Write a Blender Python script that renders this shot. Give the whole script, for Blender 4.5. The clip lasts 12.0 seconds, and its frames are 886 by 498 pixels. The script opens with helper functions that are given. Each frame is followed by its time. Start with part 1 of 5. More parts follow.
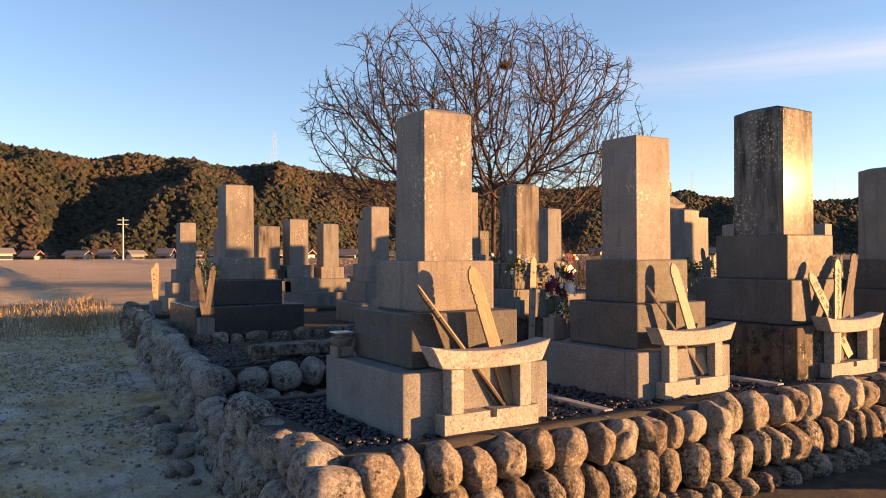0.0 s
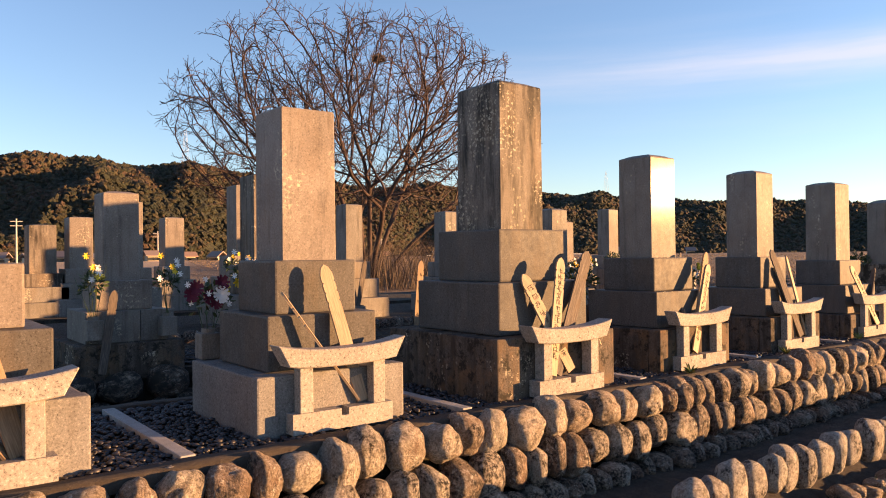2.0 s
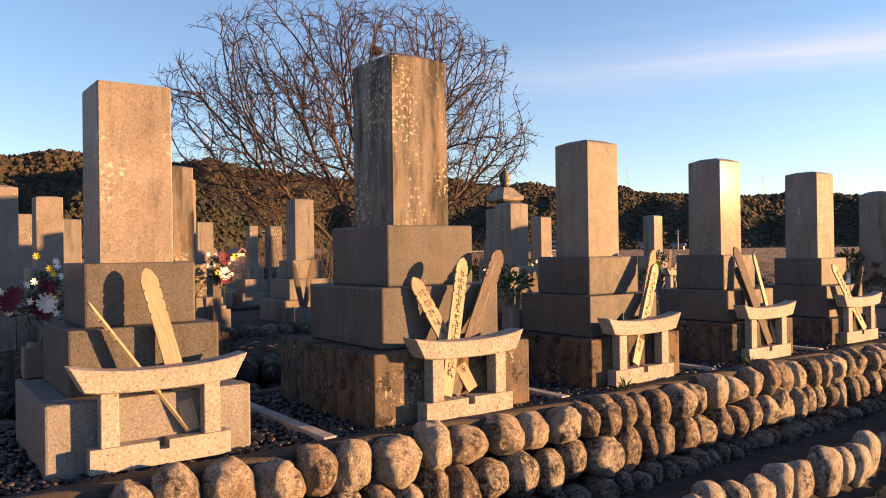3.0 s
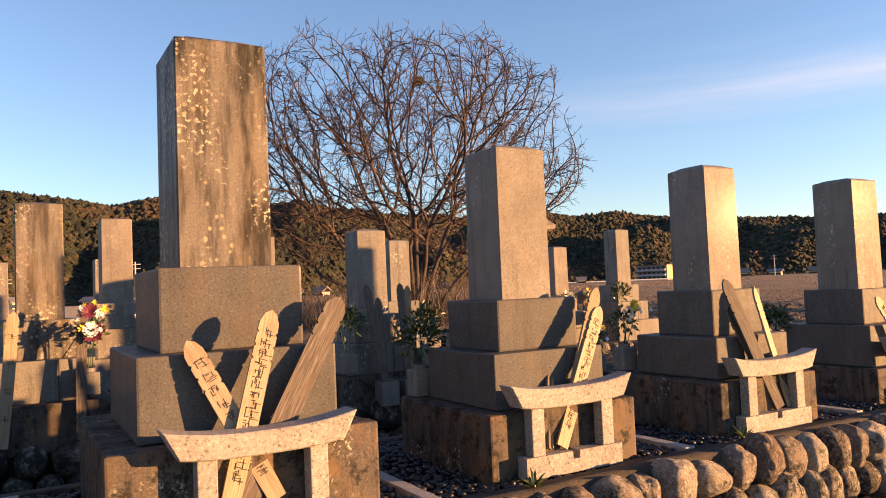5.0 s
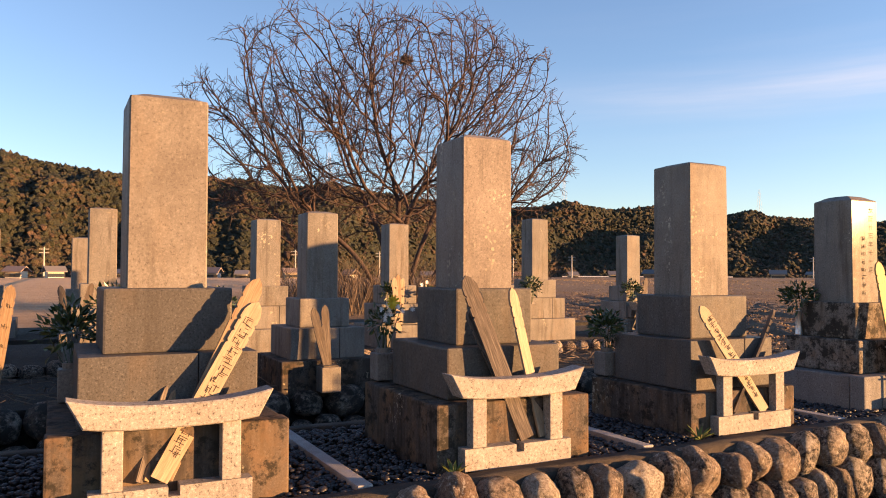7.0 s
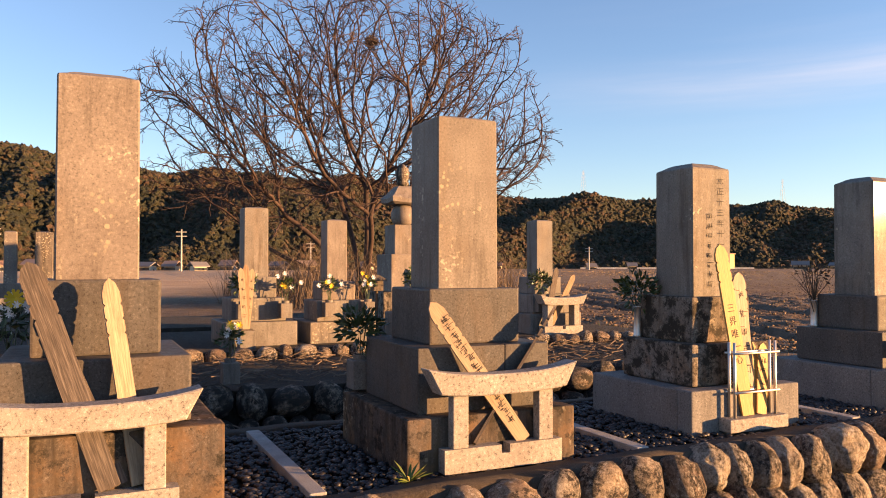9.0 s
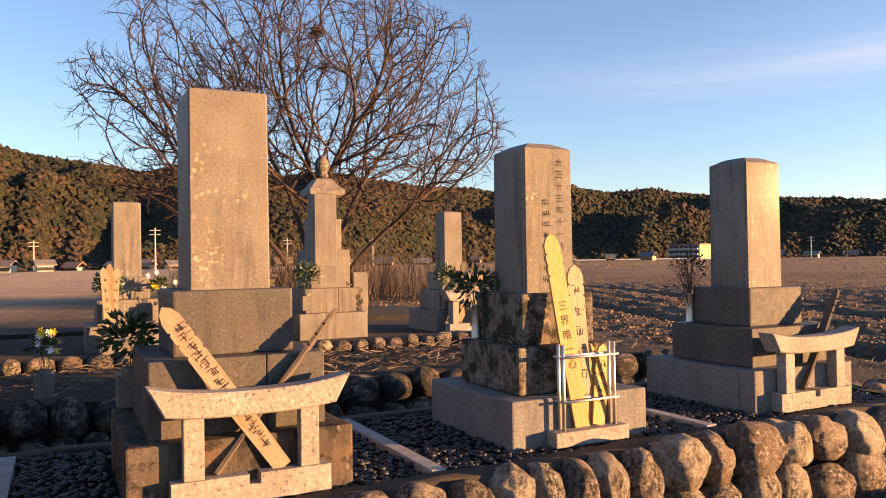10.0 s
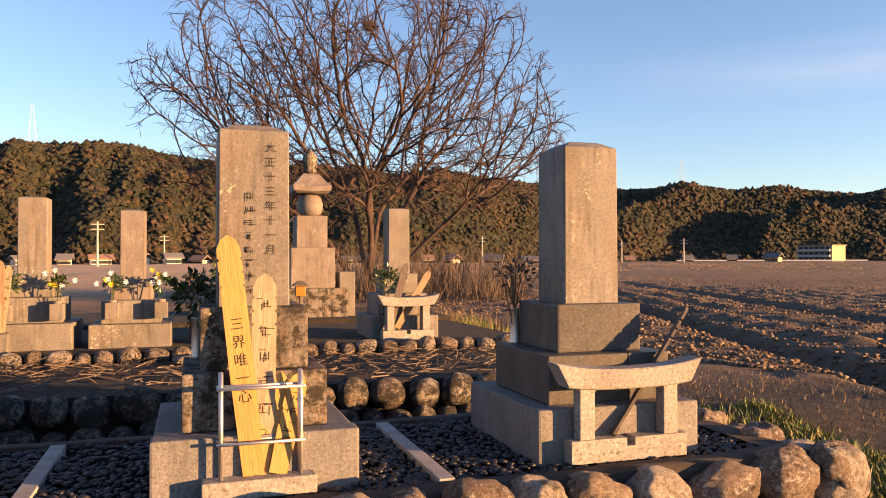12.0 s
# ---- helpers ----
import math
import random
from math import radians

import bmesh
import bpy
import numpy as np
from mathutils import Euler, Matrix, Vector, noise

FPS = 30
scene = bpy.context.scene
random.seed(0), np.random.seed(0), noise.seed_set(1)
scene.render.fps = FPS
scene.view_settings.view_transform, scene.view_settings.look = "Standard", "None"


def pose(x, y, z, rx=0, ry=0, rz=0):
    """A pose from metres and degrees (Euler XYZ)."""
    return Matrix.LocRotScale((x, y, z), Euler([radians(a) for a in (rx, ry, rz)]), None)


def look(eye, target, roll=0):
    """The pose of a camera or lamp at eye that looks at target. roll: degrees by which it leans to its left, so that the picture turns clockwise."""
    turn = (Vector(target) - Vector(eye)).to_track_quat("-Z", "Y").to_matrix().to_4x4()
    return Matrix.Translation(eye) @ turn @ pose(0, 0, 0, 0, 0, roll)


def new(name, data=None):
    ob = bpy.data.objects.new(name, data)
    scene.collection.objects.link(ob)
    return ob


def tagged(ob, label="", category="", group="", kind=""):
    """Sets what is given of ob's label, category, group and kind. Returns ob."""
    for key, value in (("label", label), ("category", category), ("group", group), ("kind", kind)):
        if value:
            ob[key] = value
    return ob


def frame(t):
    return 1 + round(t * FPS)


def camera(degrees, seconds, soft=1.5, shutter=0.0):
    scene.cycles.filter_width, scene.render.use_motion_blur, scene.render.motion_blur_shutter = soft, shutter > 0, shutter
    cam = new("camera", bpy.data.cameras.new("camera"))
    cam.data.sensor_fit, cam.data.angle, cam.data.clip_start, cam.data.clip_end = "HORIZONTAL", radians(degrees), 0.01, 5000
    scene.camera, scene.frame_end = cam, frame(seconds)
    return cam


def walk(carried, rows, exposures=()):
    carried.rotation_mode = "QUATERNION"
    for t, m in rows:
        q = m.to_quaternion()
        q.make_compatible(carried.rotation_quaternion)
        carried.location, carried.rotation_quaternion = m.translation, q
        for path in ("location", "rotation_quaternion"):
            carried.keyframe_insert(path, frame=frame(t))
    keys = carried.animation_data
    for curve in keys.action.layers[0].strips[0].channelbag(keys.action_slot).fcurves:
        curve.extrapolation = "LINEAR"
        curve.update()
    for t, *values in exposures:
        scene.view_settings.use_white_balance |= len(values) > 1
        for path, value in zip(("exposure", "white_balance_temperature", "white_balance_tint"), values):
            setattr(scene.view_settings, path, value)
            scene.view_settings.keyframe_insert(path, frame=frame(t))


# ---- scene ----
cam = camera(60.2, 12.0, soft=1.0)
# seconds, eye, a point looked at, lean
PATH = [
    (0, (0.027, 0.033, 0.847), (1.081, 1.732, 0.859), -0.2),
    (0.5, (0.476, -0.016, 0.85), (1.507, 1.697, 0.875), 0.1),
    (1, (0.935, -0.006, 0.873), (2.041, 1.66, 0.911), 0.0),
    (1.5, (1.386, -0.079, 0.866), (2.555, 1.543, 0.899), -0.4),
    (2, (1.842, -0.101, 0.831), (3.064, 1.482, 0.843), -0.6),
    (2.5, (2.354, -0.077, 0.842), (3.588, 1.496, 0.834), -0.5),
    (4.5, (4.015, 0.226, 0.839), (4.868, 2.033, 0.926), -2.2),
    (5, (4.426, 0.323, 0.863), (5.415, 2.059, 0.96), -2.4),
    (5.5, (4.848, 0.241, 0.874), (5.926, 1.923, 0.975), -1.9),
    (6, (5.334, 0.211, 0.837), (6.47, 1.855, 0.926), -0.8),
    (6.5, (5.813, 0.224, 0.848), (6.834, 1.942, 0.937), -0.3),
    (8.5, (7.603, 0.395, 0.807), (8.421, 2.22, 0.838), 0.6),
    (9, (8.083, 0.458, 0.822), (8.94, 2.264, 0.867), -0.0),
    (9.5, (8.537, 0.433, 0.845), (9.378, 2.247, 0.893), -0.4),
    (10, (9.055, 0.52, 0.821), (9.957, 2.305, 0.851), -0.9),
    (10.5, (9.567, 0.508, 0.811), (10.48, 2.287, 0.846), -1.1),
    (11, (10.024, 0.5, 0.818), (10.837, 2.327, 0.869), -0.2),
    (11.5, (10.483, 0.504, 0.849), (11.186, 2.376, 0.897), -0.1),
    (12, (10.94, 0.475, 0.844), (11.563, 2.375, 0.87), -0.1),
]
walk(cam, [(t, look(eye, target, lean)) for t, eye, target, lean in PATH], exposures=[(0.0, 2.15, 7000, 25)])

# ---- light ----
SUN_AZ, SUN_EL = radians(-36.0), radians(4.8)
to_sun = Vector((math.cos(SUN_AZ) * math.cos(SUN_EL), math.sin(SUN_AZ) * math.cos(SUN_EL), math.sin(SUN_EL)))
sun_data = bpy.data.lights.new("sun", "SUN")
sun_data.energy, sun_data.angle, sun_data.color = 4.5, radians(0.6), (1.0, 0.57, 0.22)
sun = new("sun", sun_data)
sun.matrix_world = look(to_sun * 50, (0, 0, 0))

world = bpy.data.worlds.new("sky")
scene.world = world
world.use_nodes = True
wn, wl = world.node_tree.nodes, world.node_tree.links
wn.clear()
w_out = wn.new("ShaderNodeOutputWorld")
w_bg = wn.new("ShaderNodeBackground")
w_sky = wn.new("ShaderNodeTexSky")
w_sky.sky_type, w_sky.sun_disc = "NISHITA", False
w_sky.sun_elevation, w_sky.sun_rotation = SUN_EL + radians(4), radians(90) - SUN_AZ
w_sky.air_density, w_sky.dust_density, w_sky.ozone_density = 1.0, 0.04, 3.0
w_bg.inputs["Strength"].default_value = 0.069
w_co = wn.new("ShaderNodeTexCoord")
w_sep = wn.new("ShaderNodeSeparateXYZ")
wl.new(w_co.outputs["Generated"], w_sep.inputs[0])
w_map = wn.new("ShaderNodeMapping")
w_map.inputs["Scale"].default_value = (1.6, 1.6, 22.0)
w_map.inputs["Rotation"].default_value = (radians(1.5), radians(-2.0), 0)
wl.new(w_co.outputs["Generated"], w_map.inputs[0])
w_no = wn.new("ShaderNodeTexNoise")
w_no.inputs["Scale"].default_value, w_no.inputs["Detail"].default_value = 1.7, 8
w_no.inputs["Roughness"].default_value = 0.55
wl.new(w_map.outputs[0], w_no.inputs["Vector"])


def w_math(op, a, b=None, clamp=False):
    n = wn.new("ShaderNodeMath")
    n.operation, n.use_clamp = op, clamp
    for i, v in enumerate((a, b)):
        if v is None:
            continue
        if isinstance(v, (int, float)):
            n.inputs[i].default_value = v
        else:
            wl.new(v, n.inputs[i])
    return n.outputs[0]


# a long thin veil of cirrus some twelve degrees up, thicker towards the sun
w_band = w_math("SUBTRACT", w_sep.outputs["Z"], 0.222)
w_band = w_math("DIVIDE", w_band, 0.042)
w_band = w_math("MULTIPLY", w_band, w_band)
w_band = w_math("SUBTRACT", 1.0, w_band, True)
w_band = w_math("MULTIPLY", w_band, w_band)
w_side = w_math("MULTIPLY_ADD", w_sep.outputs["X"], 2.2)
w_side.node.inputs[2].default_value = -1.05
w_side.node.use_clamp = True
w_veil = w_math("MULTIPLY", w_band, w_side)
w_ns = w_math("MULTIPLY_ADD", w_no.outputs["Fac"], 2.4)
w_ns.node.inputs[2].default_value = -0.55
w_ns.node.use_clamp = True
w_veil = w_math("MULTIPLY", w_veil, w_ns)
w_thin = w_math("MULTIPLY_ADD", w_no.outputs["Fac"], 1.5)
w_thin.node.inputs[2].default_value = -0.72
w_thin.node.use_clamp = True
w_thin = w_math("MULTIPLY", w_thin, w_side)
w_veil = w_math("ADD", w_math("MULTIPLY", w_veil, 0.62), w_math("MULTIPLY", w_thin, 0.16), True)
w_mix = wn.new("ShaderNodeMix")
w_mix.data_type = "RGBA"
wl.new(w_veil, w_mix.inputs[0])
wl.new(w_sky.outputs[0], w_mix.inputs[6])
w_mix.inputs[7].default_value = (3.1, 3.2, 3.4, 1)
wl.new(w_mix.outputs[2], w_bg.inputs["Color"])
wl.new(w_bg.outputs[0], w_out.inputs[0])


# ---- materials ----
class Mat:
    """A node material with a Principled shader and short helpers."""

    def __init__(self, name, rough=0.8, metal=0.0):
        self.m = bpy.data.materials.new(name)
        self.m.use_nodes = True
        self.n, self.l = self.m.node_tree.nodes, self.m.node_tree.links
        self.p = self.n["Principled BSDF"]
        self.p.inputs["Roughness"].default_value = rough
        self.p.inputs["Metallic"].default_value = metal
        self.co = self.n.new("ShaderNodeTexCoord").outputs["Object"]

    def rnd(self):
        return self.n.new("ShaderNodeObjectInfo").outputs["Random"]

    def island(self):
        return self.n.new("ShaderNodeNewGeometry").outputs["Random Per Island"]

    def coords(self, scale=(1, 1, 1), shift=True, src=None):
        v = src or self.co
        if shift:
            a = self.n.new("ShaderNodeVectorMath")
            a.operation = "MULTIPLY_ADD"
            c = self.n.new("ShaderNodeCombineXYZ")
            r = self.rnd()
            for i in range(3):
                self.l.new(r, c.inputs[i])
            self.l.new(c.outputs[0], a.inputs[0])
            a.inputs[1].default_value = (37.0, 23.0, 11.0)
            self.l.new(v, a.inputs[2])
            v = a.outputs[0]
        m = self.n.new("ShaderNodeMapping")
        m.inputs["Scale"].default_value = scale
        self.l.new(v, m.inputs[0])
        return m.outputs[0]

    def noise(self, scale, detail=3, rough=0.5, vec=None, stretch=(1, 1, 1), shift=True):
        t = self.n.new("ShaderNodeTexNoise")
        t.inputs["Scale"].default_value, t.inputs["Detail"].default_value = scale, detail
        t.inputs["Roughness"].default_value = rough
        self.l.new(vec or self.coords(stretch, shift), t.inputs["Vector"])
        return t.outputs["Fac"]

    def voronoi(self, scale, stretch=(1, 1, 1), out="Distance"):
        t = self.n.new("ShaderNodeTexVoronoi")
        t.inputs["Scale"].default_value = scale
        self.l.new(self.coords(stretch), t.inputs["Vector"])
        return t.outputs[out]

    def ramp(self, fac, stops):
        r = self.n.new("ShaderNodeValToRGB")
        e = r.color_ramp.elements
        while len(e) < len(stops):
            e.new(0.5)
        for el, (pos, col) in zip(e, stops):
            el.position = pos
            el.color = (*col, 1) if len(col) == 3 else col
        self.l.new(fac, r.inputs[0])
        return r.outputs[0]

    def step(self, fac, lo, hi):
        r = self.n.new("ShaderNodeMapRange")
        r.inputs[1].default_value, r.inputs[2].default_value = lo, hi
        self.l.new(fac, r.inputs[0])
        return r.outputs[0]

    def math(self, op, a, b):
        n = self.n.new("ShaderNodeMath")
        n.operation = op
        for i, v in enumerate((a, b)):
            if isinstance(v, (int, float)):
                n.inputs[i].default_value = v
            else:
                self.l.new(v, n.inputs[i])
        return n.outputs[0]

    def mix(self, fac, a, b, blend="MIX"):
        x = self.n.new("ShaderNodeMix")
        x.data_type, x.blend_type = "RGBA", blend
        for i, v in ((0, fac), (6, a), (7, b)):
            if isinstance(v, (int, float)):
                x.inputs[i].default_value = v
            elif isinstance(v, tuple):
                x.inputs[i].default_value = (*v, 1)
            else:
                self.l.new(v, x.inputs[i])
        return x.outputs[2]

    def hsv(self, col, h, s, v):
        x = self.n.new("ShaderNodeHueSaturation")
        for key, val in (("Hue", h), ("Saturation", s), ("Value", v)):
            if isinstance(val, (int, float)):
                x.inputs[key].default_value = val
            else:
                self.l.new(val, x.inputs[key])
        self.l.new(col, x.inputs["Color"])
        return x.outputs[0]

    def done(self, col=None, rough=None, bump=None, strength=0.3, dist=0.01):
        if col is not None:
            if isinstance(col, tuple):
                self.p.inputs["Base Color"].default_value = (*col, 1)
            else:
                self.l.new(col, self.p.inputs["Base Color"])
        if rough is not None:
            self.l.new(rough, self.p.inputs["Roughness"])
        if bump is not None:
            b = self.n.new("ShaderNodeBump")
            b.inputs["Strength"].default_value, b.inputs["Distance"].default_value = strength, dist
            self.l.new(bump, b.inputs["Height"])
            self.l.new(b.outputs[0], self.p.inputs["Normal"])
        return self.m


def neutral(c, k=0.55):
    g = 0.3 * c[0] + 0.55 * c[1] + 0.15 * c[2]
    return tuple((v + (g - v) * k) * 1.06 for v in c)


def granite(name, base, dark, light, stain=0.5, lichen=0.0, rough=0.6, moss=0.0, fine=170, polish=0.0, black=0.0, clean=0.0):
    """Weathered granite: salt-and-pepper grain, run-down stains, pale lichen spots, dark moss."""
    k = Mat(name, rough)
    k.p.inputs["Specular IOR Level"].default_value = 0.07
    k.p.inputs["Coat Weight"].default_value = polish
    k.p.inputs["Coat Roughness"].default_value = 0.13
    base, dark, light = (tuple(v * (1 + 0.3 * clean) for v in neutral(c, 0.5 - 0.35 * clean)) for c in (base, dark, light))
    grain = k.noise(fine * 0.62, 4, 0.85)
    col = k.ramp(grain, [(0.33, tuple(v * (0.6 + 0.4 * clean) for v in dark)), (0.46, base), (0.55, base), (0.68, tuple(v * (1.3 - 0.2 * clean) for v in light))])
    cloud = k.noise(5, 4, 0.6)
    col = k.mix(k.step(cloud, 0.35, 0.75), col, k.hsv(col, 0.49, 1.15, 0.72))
    # weathering film, made heavier to bring down the stone's shaded faces
    dark_film = k.noise(2.2, 6, 0.7, stretch=(1.4, 1.4, 0.8))
    col = k.mix(k.math("ADD", k.math("MULTIPLY", k.step(dark_film, 0.3, 0.7), 0.40 * min(1.0, stain + 0.3)), 0.05), col, (0.055, 0.047, 0.040))
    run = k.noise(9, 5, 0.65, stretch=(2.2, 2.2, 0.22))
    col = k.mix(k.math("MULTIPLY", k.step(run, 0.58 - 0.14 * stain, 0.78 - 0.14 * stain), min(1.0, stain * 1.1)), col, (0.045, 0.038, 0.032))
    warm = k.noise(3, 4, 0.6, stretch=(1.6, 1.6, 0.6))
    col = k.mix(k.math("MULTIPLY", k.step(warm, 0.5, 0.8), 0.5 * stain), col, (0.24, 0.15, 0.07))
    if black:
        drip = k.noise(3.2, 6, 0.68, stretch=(1.5, 1.5, 0.28))
        col = k.mix(k.math("MULTIPLY", k.step(drip, 0.50, 0.61), black), col, (0.016, 0.015, 0.014))
    if moss > 0.5:
        ru = k.noise(7, 6, 0.7)
        col = k.mix(k.math("MULTIPLY", k.step(ru, 0.50, 0.66), 0.45), col, (0.19, 0.11, 0.06))
    if moss:
        mo = k.noise(11, 7, 0.75)
        col = k.mix(k.math("MULTIPLY", k.step(mo, 0.62 - 0.17 * moss, 0.68 - 0.14 * moss), 0.92), col, (0.026, 0.024, 0.02))
    if lichen:
        sp = k.noise(48, 5, 0.6)
        pat = k.noise(3.5, 4, 0.65, stretch=(1.3, 1.3, 0.6))
        fac = k.math("MULTIPLY", k.step(sp, 0.56, 0.60), k.step(pat, 0.60 - 0.14 * lichen, 0.68 - 0.10 * lichen))
        col = k.mix(k.math("MULTIPLY", fac, 0.85), col, (0.44, 0.40, 0.31))
        disc = k.math("ADD", k.voronoi(30), k.math("MULTIPLY", k.noise(70, 4, 0.7), 0.5))
        where = k.noise(2.4, 4, 0.6, stretch=(2.0, 2.0, 0.6))
        spots = k.math("MULTIPLY", k.step(disc, 0.56, 0.46), k.step(where, 0.66 - 0.18 * lichen, 0.74 - 0.18 * lichen))
        col = k.mix(k.math("MULTIPLY", spots, 0.7), col, (0.36, 0.31, 0.22))
    rg = k.step(k.noise(30, 3), 0.2, 0.8)
    rgh = k.math("ADD", k.math("MULTIPLY", rg, 0.22), rough - 0.12)
    return k.done(col, rgh, k.noise(180, 4, 0.7), 0.35, 0.002)


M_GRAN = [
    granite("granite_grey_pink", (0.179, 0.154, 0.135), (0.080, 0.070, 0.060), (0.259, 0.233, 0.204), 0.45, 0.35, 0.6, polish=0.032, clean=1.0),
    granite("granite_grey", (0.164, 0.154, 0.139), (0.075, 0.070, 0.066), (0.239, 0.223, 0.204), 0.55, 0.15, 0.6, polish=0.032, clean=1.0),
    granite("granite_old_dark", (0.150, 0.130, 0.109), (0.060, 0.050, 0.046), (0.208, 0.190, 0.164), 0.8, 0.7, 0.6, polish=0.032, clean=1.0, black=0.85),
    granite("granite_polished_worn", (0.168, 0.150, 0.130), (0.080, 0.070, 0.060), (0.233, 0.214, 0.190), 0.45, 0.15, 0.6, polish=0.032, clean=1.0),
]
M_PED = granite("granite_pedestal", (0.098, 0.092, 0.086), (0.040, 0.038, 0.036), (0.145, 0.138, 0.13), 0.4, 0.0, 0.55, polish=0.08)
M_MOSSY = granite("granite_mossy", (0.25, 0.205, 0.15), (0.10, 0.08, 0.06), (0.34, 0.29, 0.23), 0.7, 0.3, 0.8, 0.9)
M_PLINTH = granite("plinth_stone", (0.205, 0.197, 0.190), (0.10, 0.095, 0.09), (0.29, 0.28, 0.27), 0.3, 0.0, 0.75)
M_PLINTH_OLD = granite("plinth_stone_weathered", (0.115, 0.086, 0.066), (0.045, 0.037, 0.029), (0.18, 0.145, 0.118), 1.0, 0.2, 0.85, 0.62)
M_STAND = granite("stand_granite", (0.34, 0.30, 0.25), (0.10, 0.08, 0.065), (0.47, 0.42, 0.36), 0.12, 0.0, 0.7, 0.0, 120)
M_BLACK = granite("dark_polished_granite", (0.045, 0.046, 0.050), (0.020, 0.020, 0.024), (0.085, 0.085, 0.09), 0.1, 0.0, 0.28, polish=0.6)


def cobble_mat(name="river_cobble", moss=0.0, pale=0.0, crust=0.5):
    """River stone: a tint of its own, grain, rust stains, white lichen and a black crust in patches."""
    k = Mat(name, 0.85)
    r = k.rnd()
    col = k.ramp(r, [(0.0, (0.25, 0.165, 0.115)), (0.2, (0.43, 0.33, 0.24)), (0.4, (0.33, 0.23, 0.165)), (0.6, (0.48, 0.385, 0.29)), (0.8, (0.58, 0.50, 0.40))])
    col = k.mix(pale, col, (0.62, 0.60, 0.56))
    grain = k.noise(16, 8, 0.85)
    col = k.mix(k.step(grain, 0.42, 0.58), k.hsv(col, 0.5, 1.15, 0.42), k.hsv(col, 0.5, 0.9, 1.28))
    blot = k.noise(2.0, 6, 0.7)
    col = k.mix(k.step(blot, 0.44, 0.70), col, k.hsv(col, 0.49, 1.15, 0.55))
    lich = k.noise(11, 8, 0.78)
    pat = k.noise(1.8, 4, 0.6)
    col = k.mix(k.math("MULTIPLY", k.step(lich, 0.52, 0.60), k.step(pat, 0.40, 0.52)), col, (0.68, 0.63, 0.55))
    rust = k.noise(3.5, 6, 0.7)
    col = k.mix(k.math("MULTIPLY", k.step(rust, 0.54, 0.68), 0.5), col, (0.22, 0.105, 0.055))
    pit = k.noise(9, 8, 0.8)
    area = k.noise(1.7, 4, 0.6)
    col = k.mix(k.math("MULTIPLY", k.step(pit, 0.45, 0.55), k.step(area, 0.62 - 0.2 * crust, 0.74 - 0.2 * crust)), col, (0.026, 0.019, 0.014))
    if moss:
        col = k.mix(k.step(k.noise(2.6, 6, 0.7), 0.62 - moss * 0.3, 0.7 - moss * 0.2), col, (0.03, 0.026, 0.02))
    return k.done(col, None, k.noise(9, 10, 0.80), 1.0, 0.07)


def earth_mat(name, a, b, c, scale=6.0, bump=0.02, bscale=30):
    k = Mat(name, 0.95)
    n1 = k.noise(scale, 6, 0.65, shift=False)
    col = k.ramp(n1, [(0.3, a), (0.52, b), (0.72, c)])
    n2 = k.noise(bscale * 3, 4, 0.7, shift=False)
    col = k.mix(k.step(n2, 0.45, 0.7), col, k.hsv(col, 0.5, 0.9, 1.7))
    return k.done(col, None, k.noise(bscale, 7, 0.7, shift=False), 0.8, bump)


M_COBBLE = cobble_mat()
M_COBBLE_PALE = cobble_mat("pale_cobble", 0.0, 0.55, 0.8)
M_COBBLE_CRUST = cobble_mat("crusted_cobble", 0.0, 0.0, 1.15)
# moss, laid on dark enough to hold the shade of the alley too
M_COBBLE_MOSS_SHADE = cobble_mat("mossy_shaded_cobble", 0.8, 0.0, 1.0)
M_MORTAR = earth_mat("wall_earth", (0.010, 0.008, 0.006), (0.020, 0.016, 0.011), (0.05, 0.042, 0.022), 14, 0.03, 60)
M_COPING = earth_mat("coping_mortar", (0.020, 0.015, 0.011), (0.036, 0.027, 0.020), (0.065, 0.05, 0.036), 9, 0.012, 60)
M_DIVIDER = earth_mat("kerb_concrete", (0.195, 0.188, 0.180), (0.255, 0.247, 0.240), (0.315, 0.307, 0.300), 9, 0.004, 80)


def pebble_mat():
    k = Mat("dark_pebbles", 0.5)
    mass = k.math("ADD", k.math("MULTIPLY", k.island(), 0.6), k.math("MULTIPLY", k.step(k.noise(0.022, 4, 0.6, shift=False), 0.3, 0.7), 0.4))
    col = k.ramp(mass, [(0.0, (0.0061, 0.0058, 0.0077)), (0.5, (0.0153, 0.0143, 0.0179)), (0.85, (0.0381, 0.0348, 0.0411)), (1.0, (0.0864, 0.0714, 0.0750))])
    return k.done(col, None, k.noise(90, 3, shift=False), 0.2, 0.004)


M_PEBBLE = pebble_mat()


def wood_mat(name, a, b, c, rough=0.75, wear=0.3):
    k = Mat(name, rough)
    g = k.noise(30, 5, 0.6, stretch=(7, 7, 0.35))
    col = k.ramp(g, [(0.32, a), (0.5, b), (0.68, c)])
    spot = k.noise(14, 5, 0.7, stretch=(1, 1, 0.5))
    col = k.mix(k.math("MULTIPLY", k.step(spot, 0.5, 0.72), wear), col, (0.09, 0.065, 0.045))
    return k.done(col, None, g, 0.35, 0.004)


